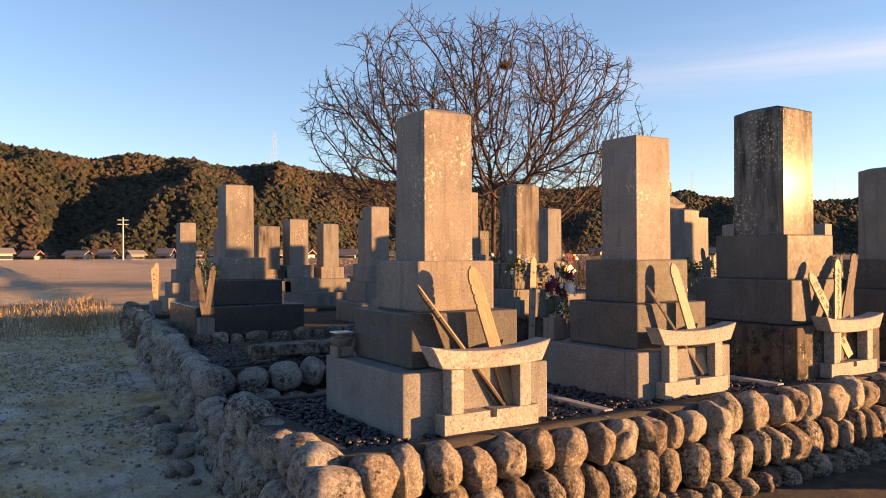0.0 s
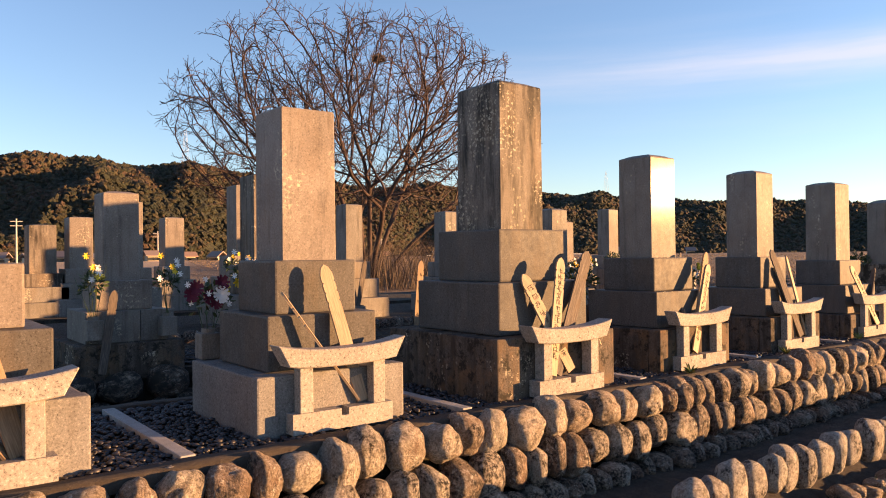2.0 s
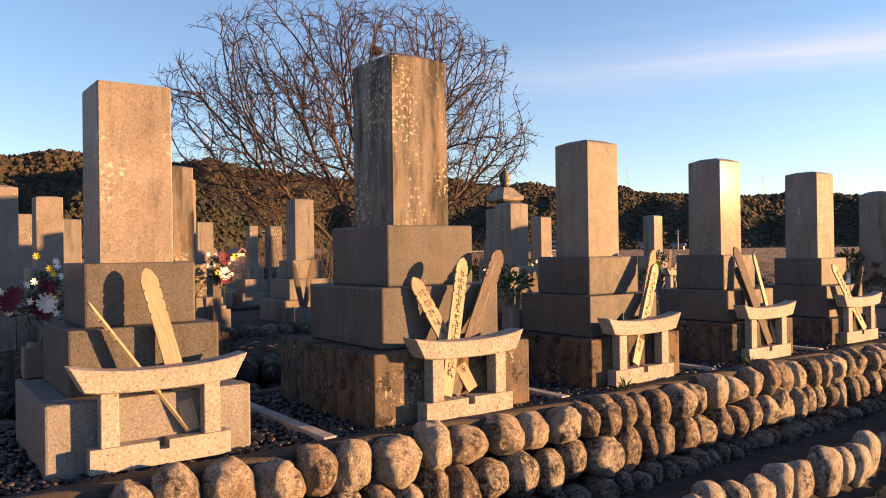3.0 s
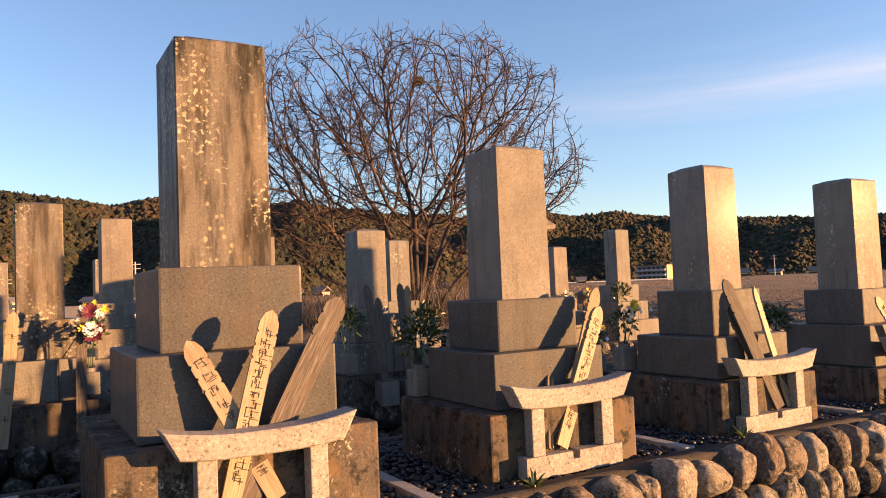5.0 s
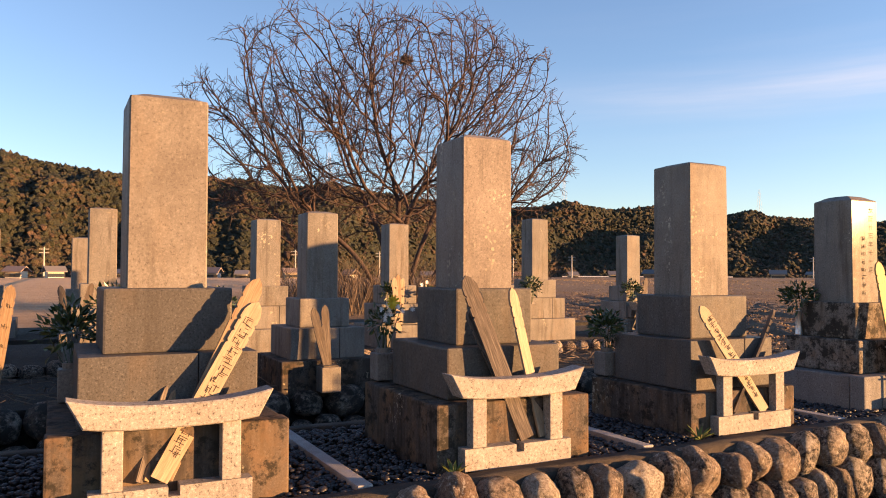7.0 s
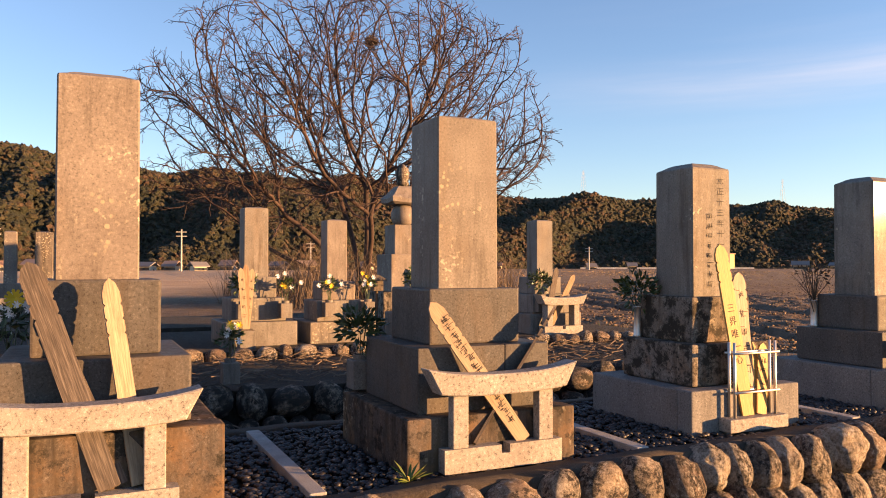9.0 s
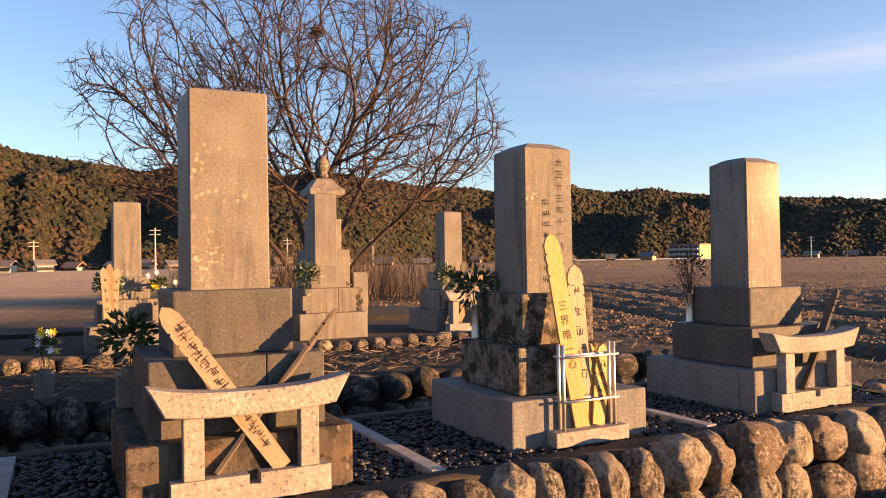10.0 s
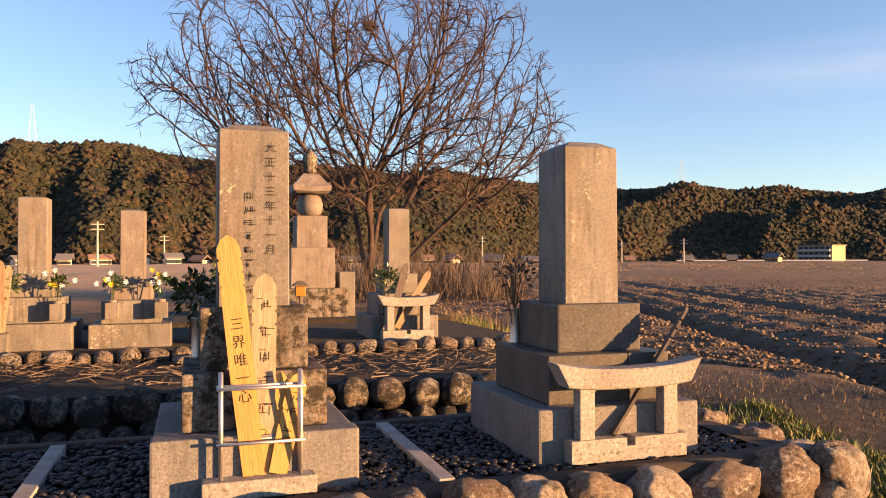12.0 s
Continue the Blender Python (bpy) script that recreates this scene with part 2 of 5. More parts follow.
M_WOOD_YELLOW = wood_mat("cedar_yellow", (0.30, 0.168, 0.042), (0.38, 0.218, 0.058), (0.44, 0.268, 0.085), 0.65, 0.2)
M_WOOD_NEW = wood_mat("cedar_fresh", (0.22, 0.155, 0.098), (0.30, 0.218, 0.142), (0.37, 0.28, 0.19), 0.7, 0.45)
M_WOOD_MID = wood_mat("cedar_aged", (0.15, 0.095, 0.055), (0.225, 0.15, 0.09), (0.30, 0.215, 0.135), 0.8, 0.5)
M_WOOD_OLD = wood_mat("cedar_weathered", (0.042, 0.034, 0.029), (0.085, 0.069, 0.058), (0.165, 0.137, 0.115), 0.9, 0.8)
M_INK = Mat("black_ink", 0.8).done((0.014, 0.012, 0.011))
k = Mat("stainless_steel", 0.28, 1.0)
M_STEEL = k.done((0.62, 0.60, 0.57), k.step(k.noise(40, 3), -1.2, 2.2))
k = Mat("engraved_groove", 0.9)
M_GROOVE = k.done(k.ramp(k.noise(50, 3), [(0.3, (0.05, 0.04, 0.032)), (0.7, (0.13, 0.105, 0.08))]))


def leaf_mat(name, a, b, c, rough=0.5):
    k = Mat(name, rough)
    col = k.ramp(k.island(), [(0.0, a), (0.5, b), (1.0, c)])
    return k.done(col)


M_LEAF = leaf_mat("evergreen_leaf", (0.018, 0.035, 0.012), (0.035, 0.06, 0.018), (0.06, 0.085, 0.03), 0.35)
M_GRASS = leaf_mat("grass_blade", (0.055, 0.095, 0.015), (0.115, 0.145, 0.028), (0.25, 0.20, 0.060), 0.7)
M_WORN = leaf_mat("worn_grass", (0.16, 0.15, 0.055), (0.38, 0.30, 0.13), (0.60, 0.46, 0.25), 0.85)
M_GRIT = leaf_mat("yard_gravel", (0.09, 0.08, 0.07), (0.22, 0.195, 0.17), (0.42, 0.385, 0.34), 0.85)
M_DRY = leaf_mat("dry_stalk", (0.084, 0.049, 0.025), (0.168, 0.105, 0.049), (0.266, 0.189, 0.098), 0.85)
M_STRAW = leaf_mat("straw_grass", (0.13, 0.085, 0.045), (0.24, 0.165, 0.085), (0.36, 0.26, 0.14), 0.85)
M_STUBBLE = leaf_mat("rice_stubble", (0.161, 0.105, 0.053), (0.248, 0.167, 0.087), (0.341, 0.248, 0.143), 0.9)
M_CLOD = leaf_mat("soil_clod", (0.070, 0.043, 0.028), (0.140, 0.091, 0.057), (0.238, 0.164, 0.105), 0.95)
M_TWIG = leaf_mat("dead_twig", (0.045, 0.030, 0.022), (0.090, 0.064, 0.045), (0.180, 0.135, 0.098), 0.9)


def bark_mat():
    k = Mat("bare_bark", 0.9)
    n1 = k.noise(4, 5, 0.65, shift=False)
    col = k.ramp(n1, [(0.3, (0.024, 0.015, 0.013)), (0.55, (0.052, 0.031, 0.026)), (0.75, (0.095, 0.062, 0.050))])
    return k.done(col, None, k.noise(25, 5, shift=False), 0.5, 0.02)


M_BARK = bark_mat()


def forest_mat():
    k = Mat("autumn_woodland", 0.9)
    mass = k.math("ADD", k.math("MULTIPLY", k.island(), 0.5), k.math("MULTIPLY", k.step(k.noise(0.035, 5, 0.65, shift=False), 0.35, 0.65), 0.5))
    col = k.ramp(mass, [(0.0, (0.014, 0.020, 0.011)), (0.25, (0.026, 0.032, 0.015)), (0.45, (0.044, 0.044, 0.020)), (0.60, (0.070, 0.055, 0.027)), (0.78, (0.100, 0.058, 0.034)), (1.0, (0.078, 0.072, 0.034))])
    n1 = k.noise(0.9, 6, 0.75, shift=False)
    col = k.mix(k.step(n1, 0.42, 0.62), k.hsv(col, 0.5, 1.0, 0.5), k.hsv(col, 0.5, 1.0, 1.25))
    return k.done(col, None, k.noise(1.3, 7, 0.8, shift=False), 1.0, 1.2)


M_FOREST = forest_mat()


def field_mat():
    """The open ground: ploughed stubble field, worn gravel track and thin grass, by place."""
    k = Mat("open_ground", 0.95)
    big = k.noise(0.05, 5, 0.6, shift=False)
    soil = k.ramp(k.noise(2.2, 8, 0.7, shift=False), [(0.3, (0.075, 0.047, 0.030)), (0.5, (0.165, 0.108, 0.067)), (0.72, (0.28, 0.19, 0.118))])
    straw = k.noise(5, 6, 0.75, shift=False, stretch=(0.5, 3.2, 1))
    soil = k.mix(k.step(straw, 0.55, 0.72), soil, (0.34, 0.245, 0.145))
    soil = k.mix(k.step(big, 0.4, 0.7), soil, k.hsv(soil, 0.49, 1.1, 0.8))
    sep = k.n.new("ShaderNodeSeparateXYZ")
    k.l.new(k.co, sep.inputs[0])
    dry = k.ramp(k.noise(0.6, 6, 0.7, shift=False, stretch=(0.3, 2.0, 1)), [(0.3, (0.34, 0.215, 0.12)), (0.5, (0.49, 0.325, 0.19)), (0.7, (0.60, 0.43, 0.27))])
    side = k.math("SUBTRACT", k.math("MULTIPLY", sep.outputs["Y"], 0.36), sep.outputs["X"])
    soil = k.mix(k.step(side, -2.0, 3.0), soil, dry)
    grit = k.ramp(k.noise(55, 5, 0.75, shift=False), [(0.3, (0.28, 0.25, 0.21)), (0.5, (0.55, 0.50, 0.42)), (0.72, (0.85, 0.79, 0.70))])
    turf = k.ramp(k.noise(30, 6, 0.75, shift=False), [(0.3, (0.28, 0.215, 0.11)), (0.5, (0.50, 0.385, 0.21)), (0.72, (0.74, 0.59, 0.38))])
    patch = k.noise(0.8, 6, 0.7, shift=False)
    yard = k.mix(k.step(patch, 0.38, 0.52), grit, turf)
    worn = k.noise(2.6, 6, 0.7, shift=False)
    yard = k.mix(k.step(worn, 0.42, 0.64), yard, k.hsv(yard, 0.485, 1.35, 0.60))
    edge = k.math("ADD", sep.outputs["X"], k.math("MULTIPLY", k.noise(0.35, 4, shift=False), 6.0))
    far = k.math("ADD", sep.outputs["Y"], k.math("MULTIPLY", k.noise(0.2, 4, shift=False), 5.0))
    is_yard = k.math("MULTIPLY", k.step(edge, 6.0, 5.0), k.step(far, 33.0, 27.0))
    earth = k.ramp(k.noise(9, 7, 0.7, shift=False), [(0.3, (0.022, 0.016, 0.012)), (0.5, (0.046, 0.034, 0.026)), (0.74, (0.10, 0.077, 0.057))])
    front = k.math("ADD", sep.outputs["Y"], k.math("MULTIPLY", k.noise(1.0, 4, shift=False), 0.8))
    is_front = k.math("MULTIPLY", k.step(front, 6.6, 6.0), k.step(edge, 5.2, 6.2))
    col = k.mix(is_yard, soil, yard)
    col = k.mix(is_front, col, earth)
    calm = k.math("SUBTRACT", 1.0, k.math("MULTIPLY", is_yard, 0.72))
    return k.done(col, None, k.math("MULTIPLY", k.noise(5, 10, 0.76, shift=False), calm), 1.0, 0.2)


M_GROUND = field_mat()
k = Mat("house_render", 0.85)
M_HOUSE = k.done(k.ramp(k.rnd(), [(0.0, (0.50, 0.44, 0.34)), (0.5, (0.58, 0.51, 0.40)), (0.8, (0.36, 0.27, 0.18)), (1.0, (0.42, 0.40, 0.38))]))
# end wall coloured as low sun yellows it, facade greyed for its shade
M_SUNLIT_CREAM = Mat("sunlit_cream_wall", 0.85).done((0.66, 0.52, 0.22))
M_SHADED_FACADE = Mat("shaded_grey_facade", 0.85).done((0.22, 0.22, 0.23))
k = Mat("roof_tile", 0.7)
M_ROOF = k.done(k.ramp(k.rnd(), [(0.0, (0.10, 0.10, 0.11)), (0.6, (0.17, 0.16, 0.16)), (1.0, (0.22, 0.13, 0.09))]), None, k.noise(3, 3), 0.4, 0.1)
k = Mat("window_glass", 0.08)
M_GLASS = k.done((0.03, 0.035, 0.045))
k = Mat("pole_concrete", 0.8)
M_POLE = k.done((0.42, 0.40, 0.37))
k = Mat("painted_wall", 0.8)
M_WHITE = k.done(k.ramp(k.noise(0.6, 4), [(0.3, (0.66, 0.63, 0.58)), (0.7, (0.78, 0.75, 0.70))]))
M_YELLOW = Mat("yellow_petal", 0.6).done((0.75, 0.52, 0.03))
M_PETAL = Mat("white_petal", 0.6).done((0.80, 0.78, 0.76))
M_MAROON = Mat("maroon_petal", 0.7).done((0.12, 0.012, 0.035))
M_AMBER = Mat("amber_glass", 0.3).done((0.32, 0.15, 0.02))


# ---- building helpers ----
def mesh_ob(name, bm, mat, parent=None, label="", smooth=False):
    me = bpy.data.meshes.new(name)
    bm.to_mesh(me)
    bm.free()
    me.materials.append(mat)
    if smooth:
        me.shade_smooth()
    ob = new(name, me)
    if parent:
        ob.parent = parent
    if label:
        ob["label"] = label
    return ob


def part(name, bm, mat, parent, label="", smooth=False):
    return mesh_ob(name, bm, mat, parent, label, smooth)


def raw_ob(name, verts, faces, mat, parent=None, smooth=False):
    me = bpy.data.meshes.new(name)
    me.from_pydata(verts, [], faces)
    me.materials.append(mat)
    if smooth:
        me.shade_smooth()
    ob = new(name, me)
    if parent:
        ob.parent = parent
    return ob


def empty(name, x, y, z, rz=0.0):
    ob = new(name)
    ob.empty_display_size = 0.1
    ob.matrix_basis = pose(x, y, z, 0, 0, rz)
    return ob


def add_box(bm, x0, x1, y0, y1, z0, z1, bevel=0.0, chip=0.0):
    vs = [bm.verts.new((x, y, z)) for z in (z0, z1) for x, y in ((x0, y0), (x1, y0), (x1, y1), (x0, y1))]
    fs = [bm.faces.new([vs[i] for i in f]) for f in ((3, 2, 1, 0), (4, 5, 6, 7), (0, 1, 5, 4), (1, 2, 6, 5), (2, 3, 7, 6), (3, 0, 4, 7))]
    if bevel:
        es = list({e for f in fs for e in f.edges})
        bmesh.ops.bevel(bm, geom=es, offset=bevel, segments=2, affect="EDGES", profile=0.6)
    if chip:
        for v in vs:
            if v.is_valid:
                v.co += Vector((random.uniform(-chip, chip), random.uniform(-chip, chip), random.uniform(-chip, chip)))
    return bm


def box(x0, x1, y0, y1, z0, z1, bevel=0.006):
    return add_box(bmesh.new(), x0, x1, y0, y1, z0, z1, bevel)


def loft(bm, rings, cap=True):
    """Joins rings of equal count into a closed skin."""
    vv = [[bm.verts.new(p) for p in r] for r in rings]
    n = len(rings[0])
    for a, b in zip(vv, vv[1:]):
        for i in range(n):
            bm.faces.new((a[i], a[(i + 1) % n], b[(i + 1) % n], b[i]))
    if cap:
        bm.faces.new(vv[0][::-1])
        bm.faces.new(vv[-1])
    return bm


def tube(bm, p, q, r0, r1, n=8):
    p, q = Vector(p), Vector(q)
    d = (q - p).normalized()
    a = d.orthogonal().normalized()
    b = d.cross(a)
    ring = lambda c, r: [c + (a * math.cos(i * math.tau / n) + b * math.sin(i * math.tau / n)) * r for i in range(n)]
    return loft(bm, [ring(p, r0), ring(q, r1)])


def turned(bm, x, y, prof, n=16):
    """A turned solid from (radius, z) pairs."""
    return loft(bm, [[(x + r * math.cos(i * math.tau / n), y + r * math.sin(i * math.tau / n), z) for i in range(n)] for r, z in prof])


# ---- ground ----
def smooth01(a, b, v):
    t = min(1.0, max(0.0, (v - a) / (b - a)))
    return t * t * (3 - 2 * t)


def ground_z(x, y):
    left = 1.0 - smooth01(1.2, 3.0, x)
    back = smooth01(4.4, 5.2, y)
    right = smooth01(13.2, 14.6, x)
    z = -0.62 + 0.14 * smooth01(1.9, 2.4, y)
    z += back * (0.22 - 0.12 * left) + 0.12 * right * smooth01(2.6, 5.0, y) * (1 - back)
    rough = 0.012 + 0.05 * smooth01(15.0, 18.0, x) * smooth01(0, 6, y)
    z += rough * noise.noise((x * 2.3, y * 2.3, 0)) + rough * 0.6 * noise.noise((x * 6.1, y * 6.1, 3))
    z += 0.10 * noise.noise((x * 0.12, y * 0.12, 7)) * smooth01(16, 30, math.hypot(x - 7, y - 4))
    d = (x - 17.1 - 0.36 * (y - 6.0)) / 1.063
    near = smooth01(-0.8, 0.2, d) * (1 - smooth01(14, 24, d)) * (1 - smooth01(22, 34, y)) * smooth01(-4, 1, y)
    z += near * 0.02 * math.sin(d * 6.6 + 0.8 * noise.noise((x * 0.3, y * 0.3, 1)))
    z += near * 0.03 * noise.noise((x * 1.7, y * 1.7, 8)) + near * 0.025 * noise.noise((x * 4.3, y * 4.3, 2))
    if y > -2:
        z -= 0.20 * math.exp(-((d / 0.24) ** 2)) * (1 - smooth01(24, 40, y))
        z -= 0.13 * math.exp(-(((d - 3.4) / 0.3) ** 2)) * (1 - smooth01(24, 40, y))
    return z


def axis(lo, hi, step, far):
    a = list(np.arange(lo, hi + 1e-6, step))
    s, up, down = step, a[-1], a[0]
    right, leftw = [], []
    while up < far:
        s *= 1.16
        up += s
        right.append(up)
    s = step
    while down > -far:
        s *= 1.16
        down -= s
        leftw.append(down)
    return leftw[::-1] + a + right


gx, gy = axis(-4, 30, 0.16, 2500), axis(-3, 26, 0.16, 2500)
gverts = [(x, y, ground_z(x, y)) for y in gy for x in gx]
nx = len(gx)
gfaces = [(j * nx + i, j * nx + i + 1, (j + 1) * nx + i + 1, (j + 1) * nx + i) for j in range(len(gy) - 1) for i in range(nx - 1)]
ground = raw_ob("ground", gverts, gfaces, M_GROUND, smooth=True)
tagged(ground, "brown ploughed field with worn gravel and grass", "ground", kind="structure")


# ---- terraces and cobble walls ----
def rock_mesh(seed, sub=3, squash=(1, 1, 1), rough=0.11, mat=M_COBBLE):
    bm = bmesh.new()
    bmesh.ops.create_icosphere(bm, subdivisions=sub, radius=0.5)
    off = Vector((seed * 7.3, seed * 3.1, seed * 5.7))
    for v in bm.verts:
        n = v.co.normalized()
        p = Vector([math.copysign(abs(c) ** 0.84, c) for c in n])
        k = 1 + rough * 1.5 * noise.noise(n * 1.1 + off) + rough * 0.5 * noise.noise(n * 2.9 + off) + 0.035 * noise.noise(n * 6.5 + off) + 0.02 * noise.noise(n * 13 + off)
        v.co = Vector((p.x * squash[0], p.y * squash[1], p.z * squash[2])) * 0.5 * k
    me = bpy.data.meshes.new("cobble")
    bm.to_mesh(me)
    bm.free()
    me.materials.append(mat)
    me.shade_smooth()
    return me


ROCKS = [rock_mesh(i, 4, rough=0.16) for i in range(12)]
ROCKS_PALE = [rock_mesh(i + 60, mat=M_COBBLE_PALE) for i in range(8)]
ROCKS_CRUST = [rock_mesh(i + 80, mat=M_COBBLE_CRUST, rough=0.15) for i in range(10)]
ROCKS_FAR = [rock_mesh(i + 20, 2, mat=M_COBBLE_CRUST) for i in range(8)]
ROCKS_MOSS_SHADE = [rock_mesh(i + 40, 2, mat=M_COBBLE_MOSS_SHADE) for i in range(8)]


def cobbles(parent, name, p0, p1, courses, rng, meshes, depth=0.2):
    """Rows of river stones along a wall line. courses: (z of the middle, height, width, step out)."""
    p0, p1 = Vector(p0), Vector(p1)
    along = (p1 - p0).normalized()
    ang = math.atan2(along.y, along.x)
    outw = Vector((along.y, -along.x, 0))
    total = (p1 - p0).length
    for z, h, wd, out in courses:
        s = rng.uniform(-0.1, 0.0)
        while s < total:
            w = wd * rng.choice((0.78, 0.88, 0.95, 1.0, 1.06, 1.15, 1.3))
            hh = h * rng.uniform(0.85, 1.2)
            ob = new(name, rng.choice(meshes))
            c = p0 + along * (s + w / 2) + outw * (out + rng.uniform(-0.025, 0.02)) + Vector((0, 0, z + rng.uniform(-0.02, 0.02)))
            turn = Matrix.Rotation(rng.uniform(-0.22, 0.22), 4, "Y") @ Matrix.Rotation(rng.uniform(-0.2, 0.2), 4, "X")
            flip = Matrix.Rotation(rng.choice((0, math.pi)), 4, "Z")
            ob.parent = parent
            ob.matrix_basis = Matrix.Translation(c) @ Matrix.Rotation(ang, 4, "Z") @ turn @ Matrix.Diagonal((w * 0.99, depth * rng.uniform(0.9, 1.15), hh, 1)) @ flip
            s += w * 1.02


def slab(name, pts, z0, z1, mat, label, category, bump=0.0):
    """A terrace body with the outline pts, walls battered a little."""
    bm = bmesh.new()
    cx = sum(p[0] for p in pts) / len(pts)
    cy = sum(p[1] for p in pts) / len(pts)
    grow = lambda p, d: (p[0] + math.copysign(d, p[0] - cx), p[1] + math.copysign(d, p[1] - cy))
    loft(bm, [[(*grow(p, 0.03), z0) for p in pts], [(*p, z1) for p in pts]])
    ob = mesh_ob(name, bm, mat)
    return tagged(ob, label, category, kind="structure")


def left_x(y):
    return 1.14 + 0.095 * (y - 2.8)


AX1 = 13.56
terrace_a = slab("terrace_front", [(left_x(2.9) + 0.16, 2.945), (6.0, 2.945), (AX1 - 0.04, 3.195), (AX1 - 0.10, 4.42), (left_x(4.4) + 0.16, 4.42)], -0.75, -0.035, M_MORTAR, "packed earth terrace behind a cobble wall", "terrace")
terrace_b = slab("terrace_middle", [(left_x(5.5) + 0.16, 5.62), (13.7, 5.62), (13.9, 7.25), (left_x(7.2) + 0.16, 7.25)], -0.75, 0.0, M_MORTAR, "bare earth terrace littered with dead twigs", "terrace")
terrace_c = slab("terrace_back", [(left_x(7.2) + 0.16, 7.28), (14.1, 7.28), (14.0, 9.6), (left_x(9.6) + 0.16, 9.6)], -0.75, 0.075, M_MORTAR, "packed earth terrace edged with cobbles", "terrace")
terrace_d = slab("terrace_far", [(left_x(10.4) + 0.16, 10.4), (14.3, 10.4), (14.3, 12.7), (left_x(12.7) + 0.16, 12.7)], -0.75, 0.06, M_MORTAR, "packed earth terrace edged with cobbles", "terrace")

# coping of mortar round the front terrace, in four strips
bm = bmesh.new()
for x0, x1, y0, y1, skew in ((1.26, 13.5, 2.90, 3.03, 0.033), (1.26, 1.42, 3.03, 4.40, 0), (13.36, 13.5, 3.27, 4.40, 0), (1.42, 13.36, 4.30, 4.40, 0)):
    n = max(2, int((x1 - x0) / 0.09))
    m = max(2, int((y1 - y0) / 0.05))
    grid = [[bm.verts.new((x0 + (x1 - x0) * i / n, y0 + (y1 - y0) * j / m + skew * max(0.0, x0 + (x1 - x0) * i / n - 6.0), 0.004 + 0.012 * noise.noise((x0 + (x1 - x0) * i / n * 3, (y0 + (y1 - y0) * j / m) * 3, 2)))) for i in range(n + 1)] for j in range(m + 1)]
    low = [[bm.verts.new((v.co.x, v.co.y, -0.05)) for v in row] for row in (grid[0], grid[-1])]
    for j in range(m):
        for i in range(n):
            bm.faces.new((grid[j][i], grid[j][i + 1], grid[j + 1][i + 1], grid[j + 1][i]))
    for i in range(n):
        bm.faces.new((low[0][i], low[0][i + 1], grid[0][i + 1], grid[0][i]))
        bm.faces.new((grid[-1][i], grid[-1][i + 1], low[1][i + 1], low[1][i]))
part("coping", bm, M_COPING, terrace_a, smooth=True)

# flat concrete strips between the plots
for x in (2.93, 4.42, 5.90, 7.37, 8.86, 10.37, 11.86):
    part("plot_divider", box(x - 0.032, x + 0.032, 3.04 + 0.033 * max(0.0, x - 6.0), 4.29, -0.05, 0.012, 0.004), M_DIVIDER, terrace_a)


# ---- grave monuments ----
def stone_block(name, x0, x1, y0, y1, z0, z1, mat, parent, bevel=0.008, label=""):
    return part(name, box(x0, x1, y0, y1, z0, z1, bevel), mat, parent, label)


def shaft_mesh(w, d, z0, z1, dome, taper=0.985):
    """The upright stone: slightly tapered, arrises eased, a low arched top."""
    bm = bmesh.new()
    c = 0.006

    def ring(kx, ky, z, cut=c):
        hx, hy = w / 2 * kx, d / 2 * ky
        return [(-hx + cut, -hy, z), (hx - cut, -hy, z), (hx, -hy + cut, z), (hx, hy - cut, z), (hx - cut, hy, z), (-hx + cut, hy, z), (-hx, hy - cut, z), (-hx, -hy + cut, z)]

    rings = [ring(1, 1, z0), ring((1 + taper) / 2, (1 + taper) / 2, (z0 + z1) / 2), ring(taper, taper, z1 - dome - 0.008), ring(taper * 0.98, taper * 0.98, z1 - dome)]
    for s, up in ((0.80, 0.30), (0.66, 0.60), (0.5, 0.82), (0.3, 0.95), (0.12, 1.0)):
        rings.append(ring(s * taper, s * taper, z1 - dome * (1 - up), c * s))
    return loft(bm, rings)


def gravestone(x, y, w, sd, zs, ds, dome, mats, label, group, base_z=0.0, split=True, extra=0.0):
    """A stepped family grave: plinth, two pedestals and the upright stone. x, y: left front corner of the upright stone."""
    zp, z2, z1, zt = zs
    g = empty("gravestone", x + w / 2, y + sd / 2, base_z)
    hx, hy = w / 2, sd / 2
    m_plinth, m_ped, m_up, m_shaft = mats
    d1, d2, d3 = ds
    if extra:
        cut = -hy - d3 + 0.105
        stone_block("plinth_front_stone", -hx - d3, hx + d3, -hy - d3, cut - 0.002, -0.05, zp - base_z, m_plinth, g, 0.010)
        stone_block("plinth_rear_stone", -hx - d3 + 0.006, hx + d3 - 0.006, cut + 0.002, hy + d3 + extra, -0.05, zp - base_z - 0.004, m_plinth, g, 0.010)
    else:
        stone_block("plinth", -hx - d3, hx + d3, -hy - d3, hy + d3, -0.05, zp - base_z, m_plinth, g, 0.010)
    if split:
        j = (w / 2 + d2) * 0.30
        for a, b in ((-hx - d2, j - 0.0015), (j + 0.0015, hx + d2)):
            stone_block("lower_pedestal_stone", a, b, -hy - d2, hy + d2, zp - base_z, z2 - base_z, m_ped, g, 0.005)
    else:
        stone_block("lower_pedestal", -hx - d2, hx + d2, -hy - d2, hy + d2, zp - base_z, z2 - base_z, m_ped, g, 0.010)
    stone_block("upper_pedestal", -hx - d1, hx + d1, -hy - d1, hy + d1, z2 - base_z, z1 - base_z, m_up, g, 0.010)
    part("upright_stone", shaft_mesh(w, sd, z1 - base_z, zt - base_z, dome), m_shaft, g)
    return tagged(g, label, "gravestone", group)


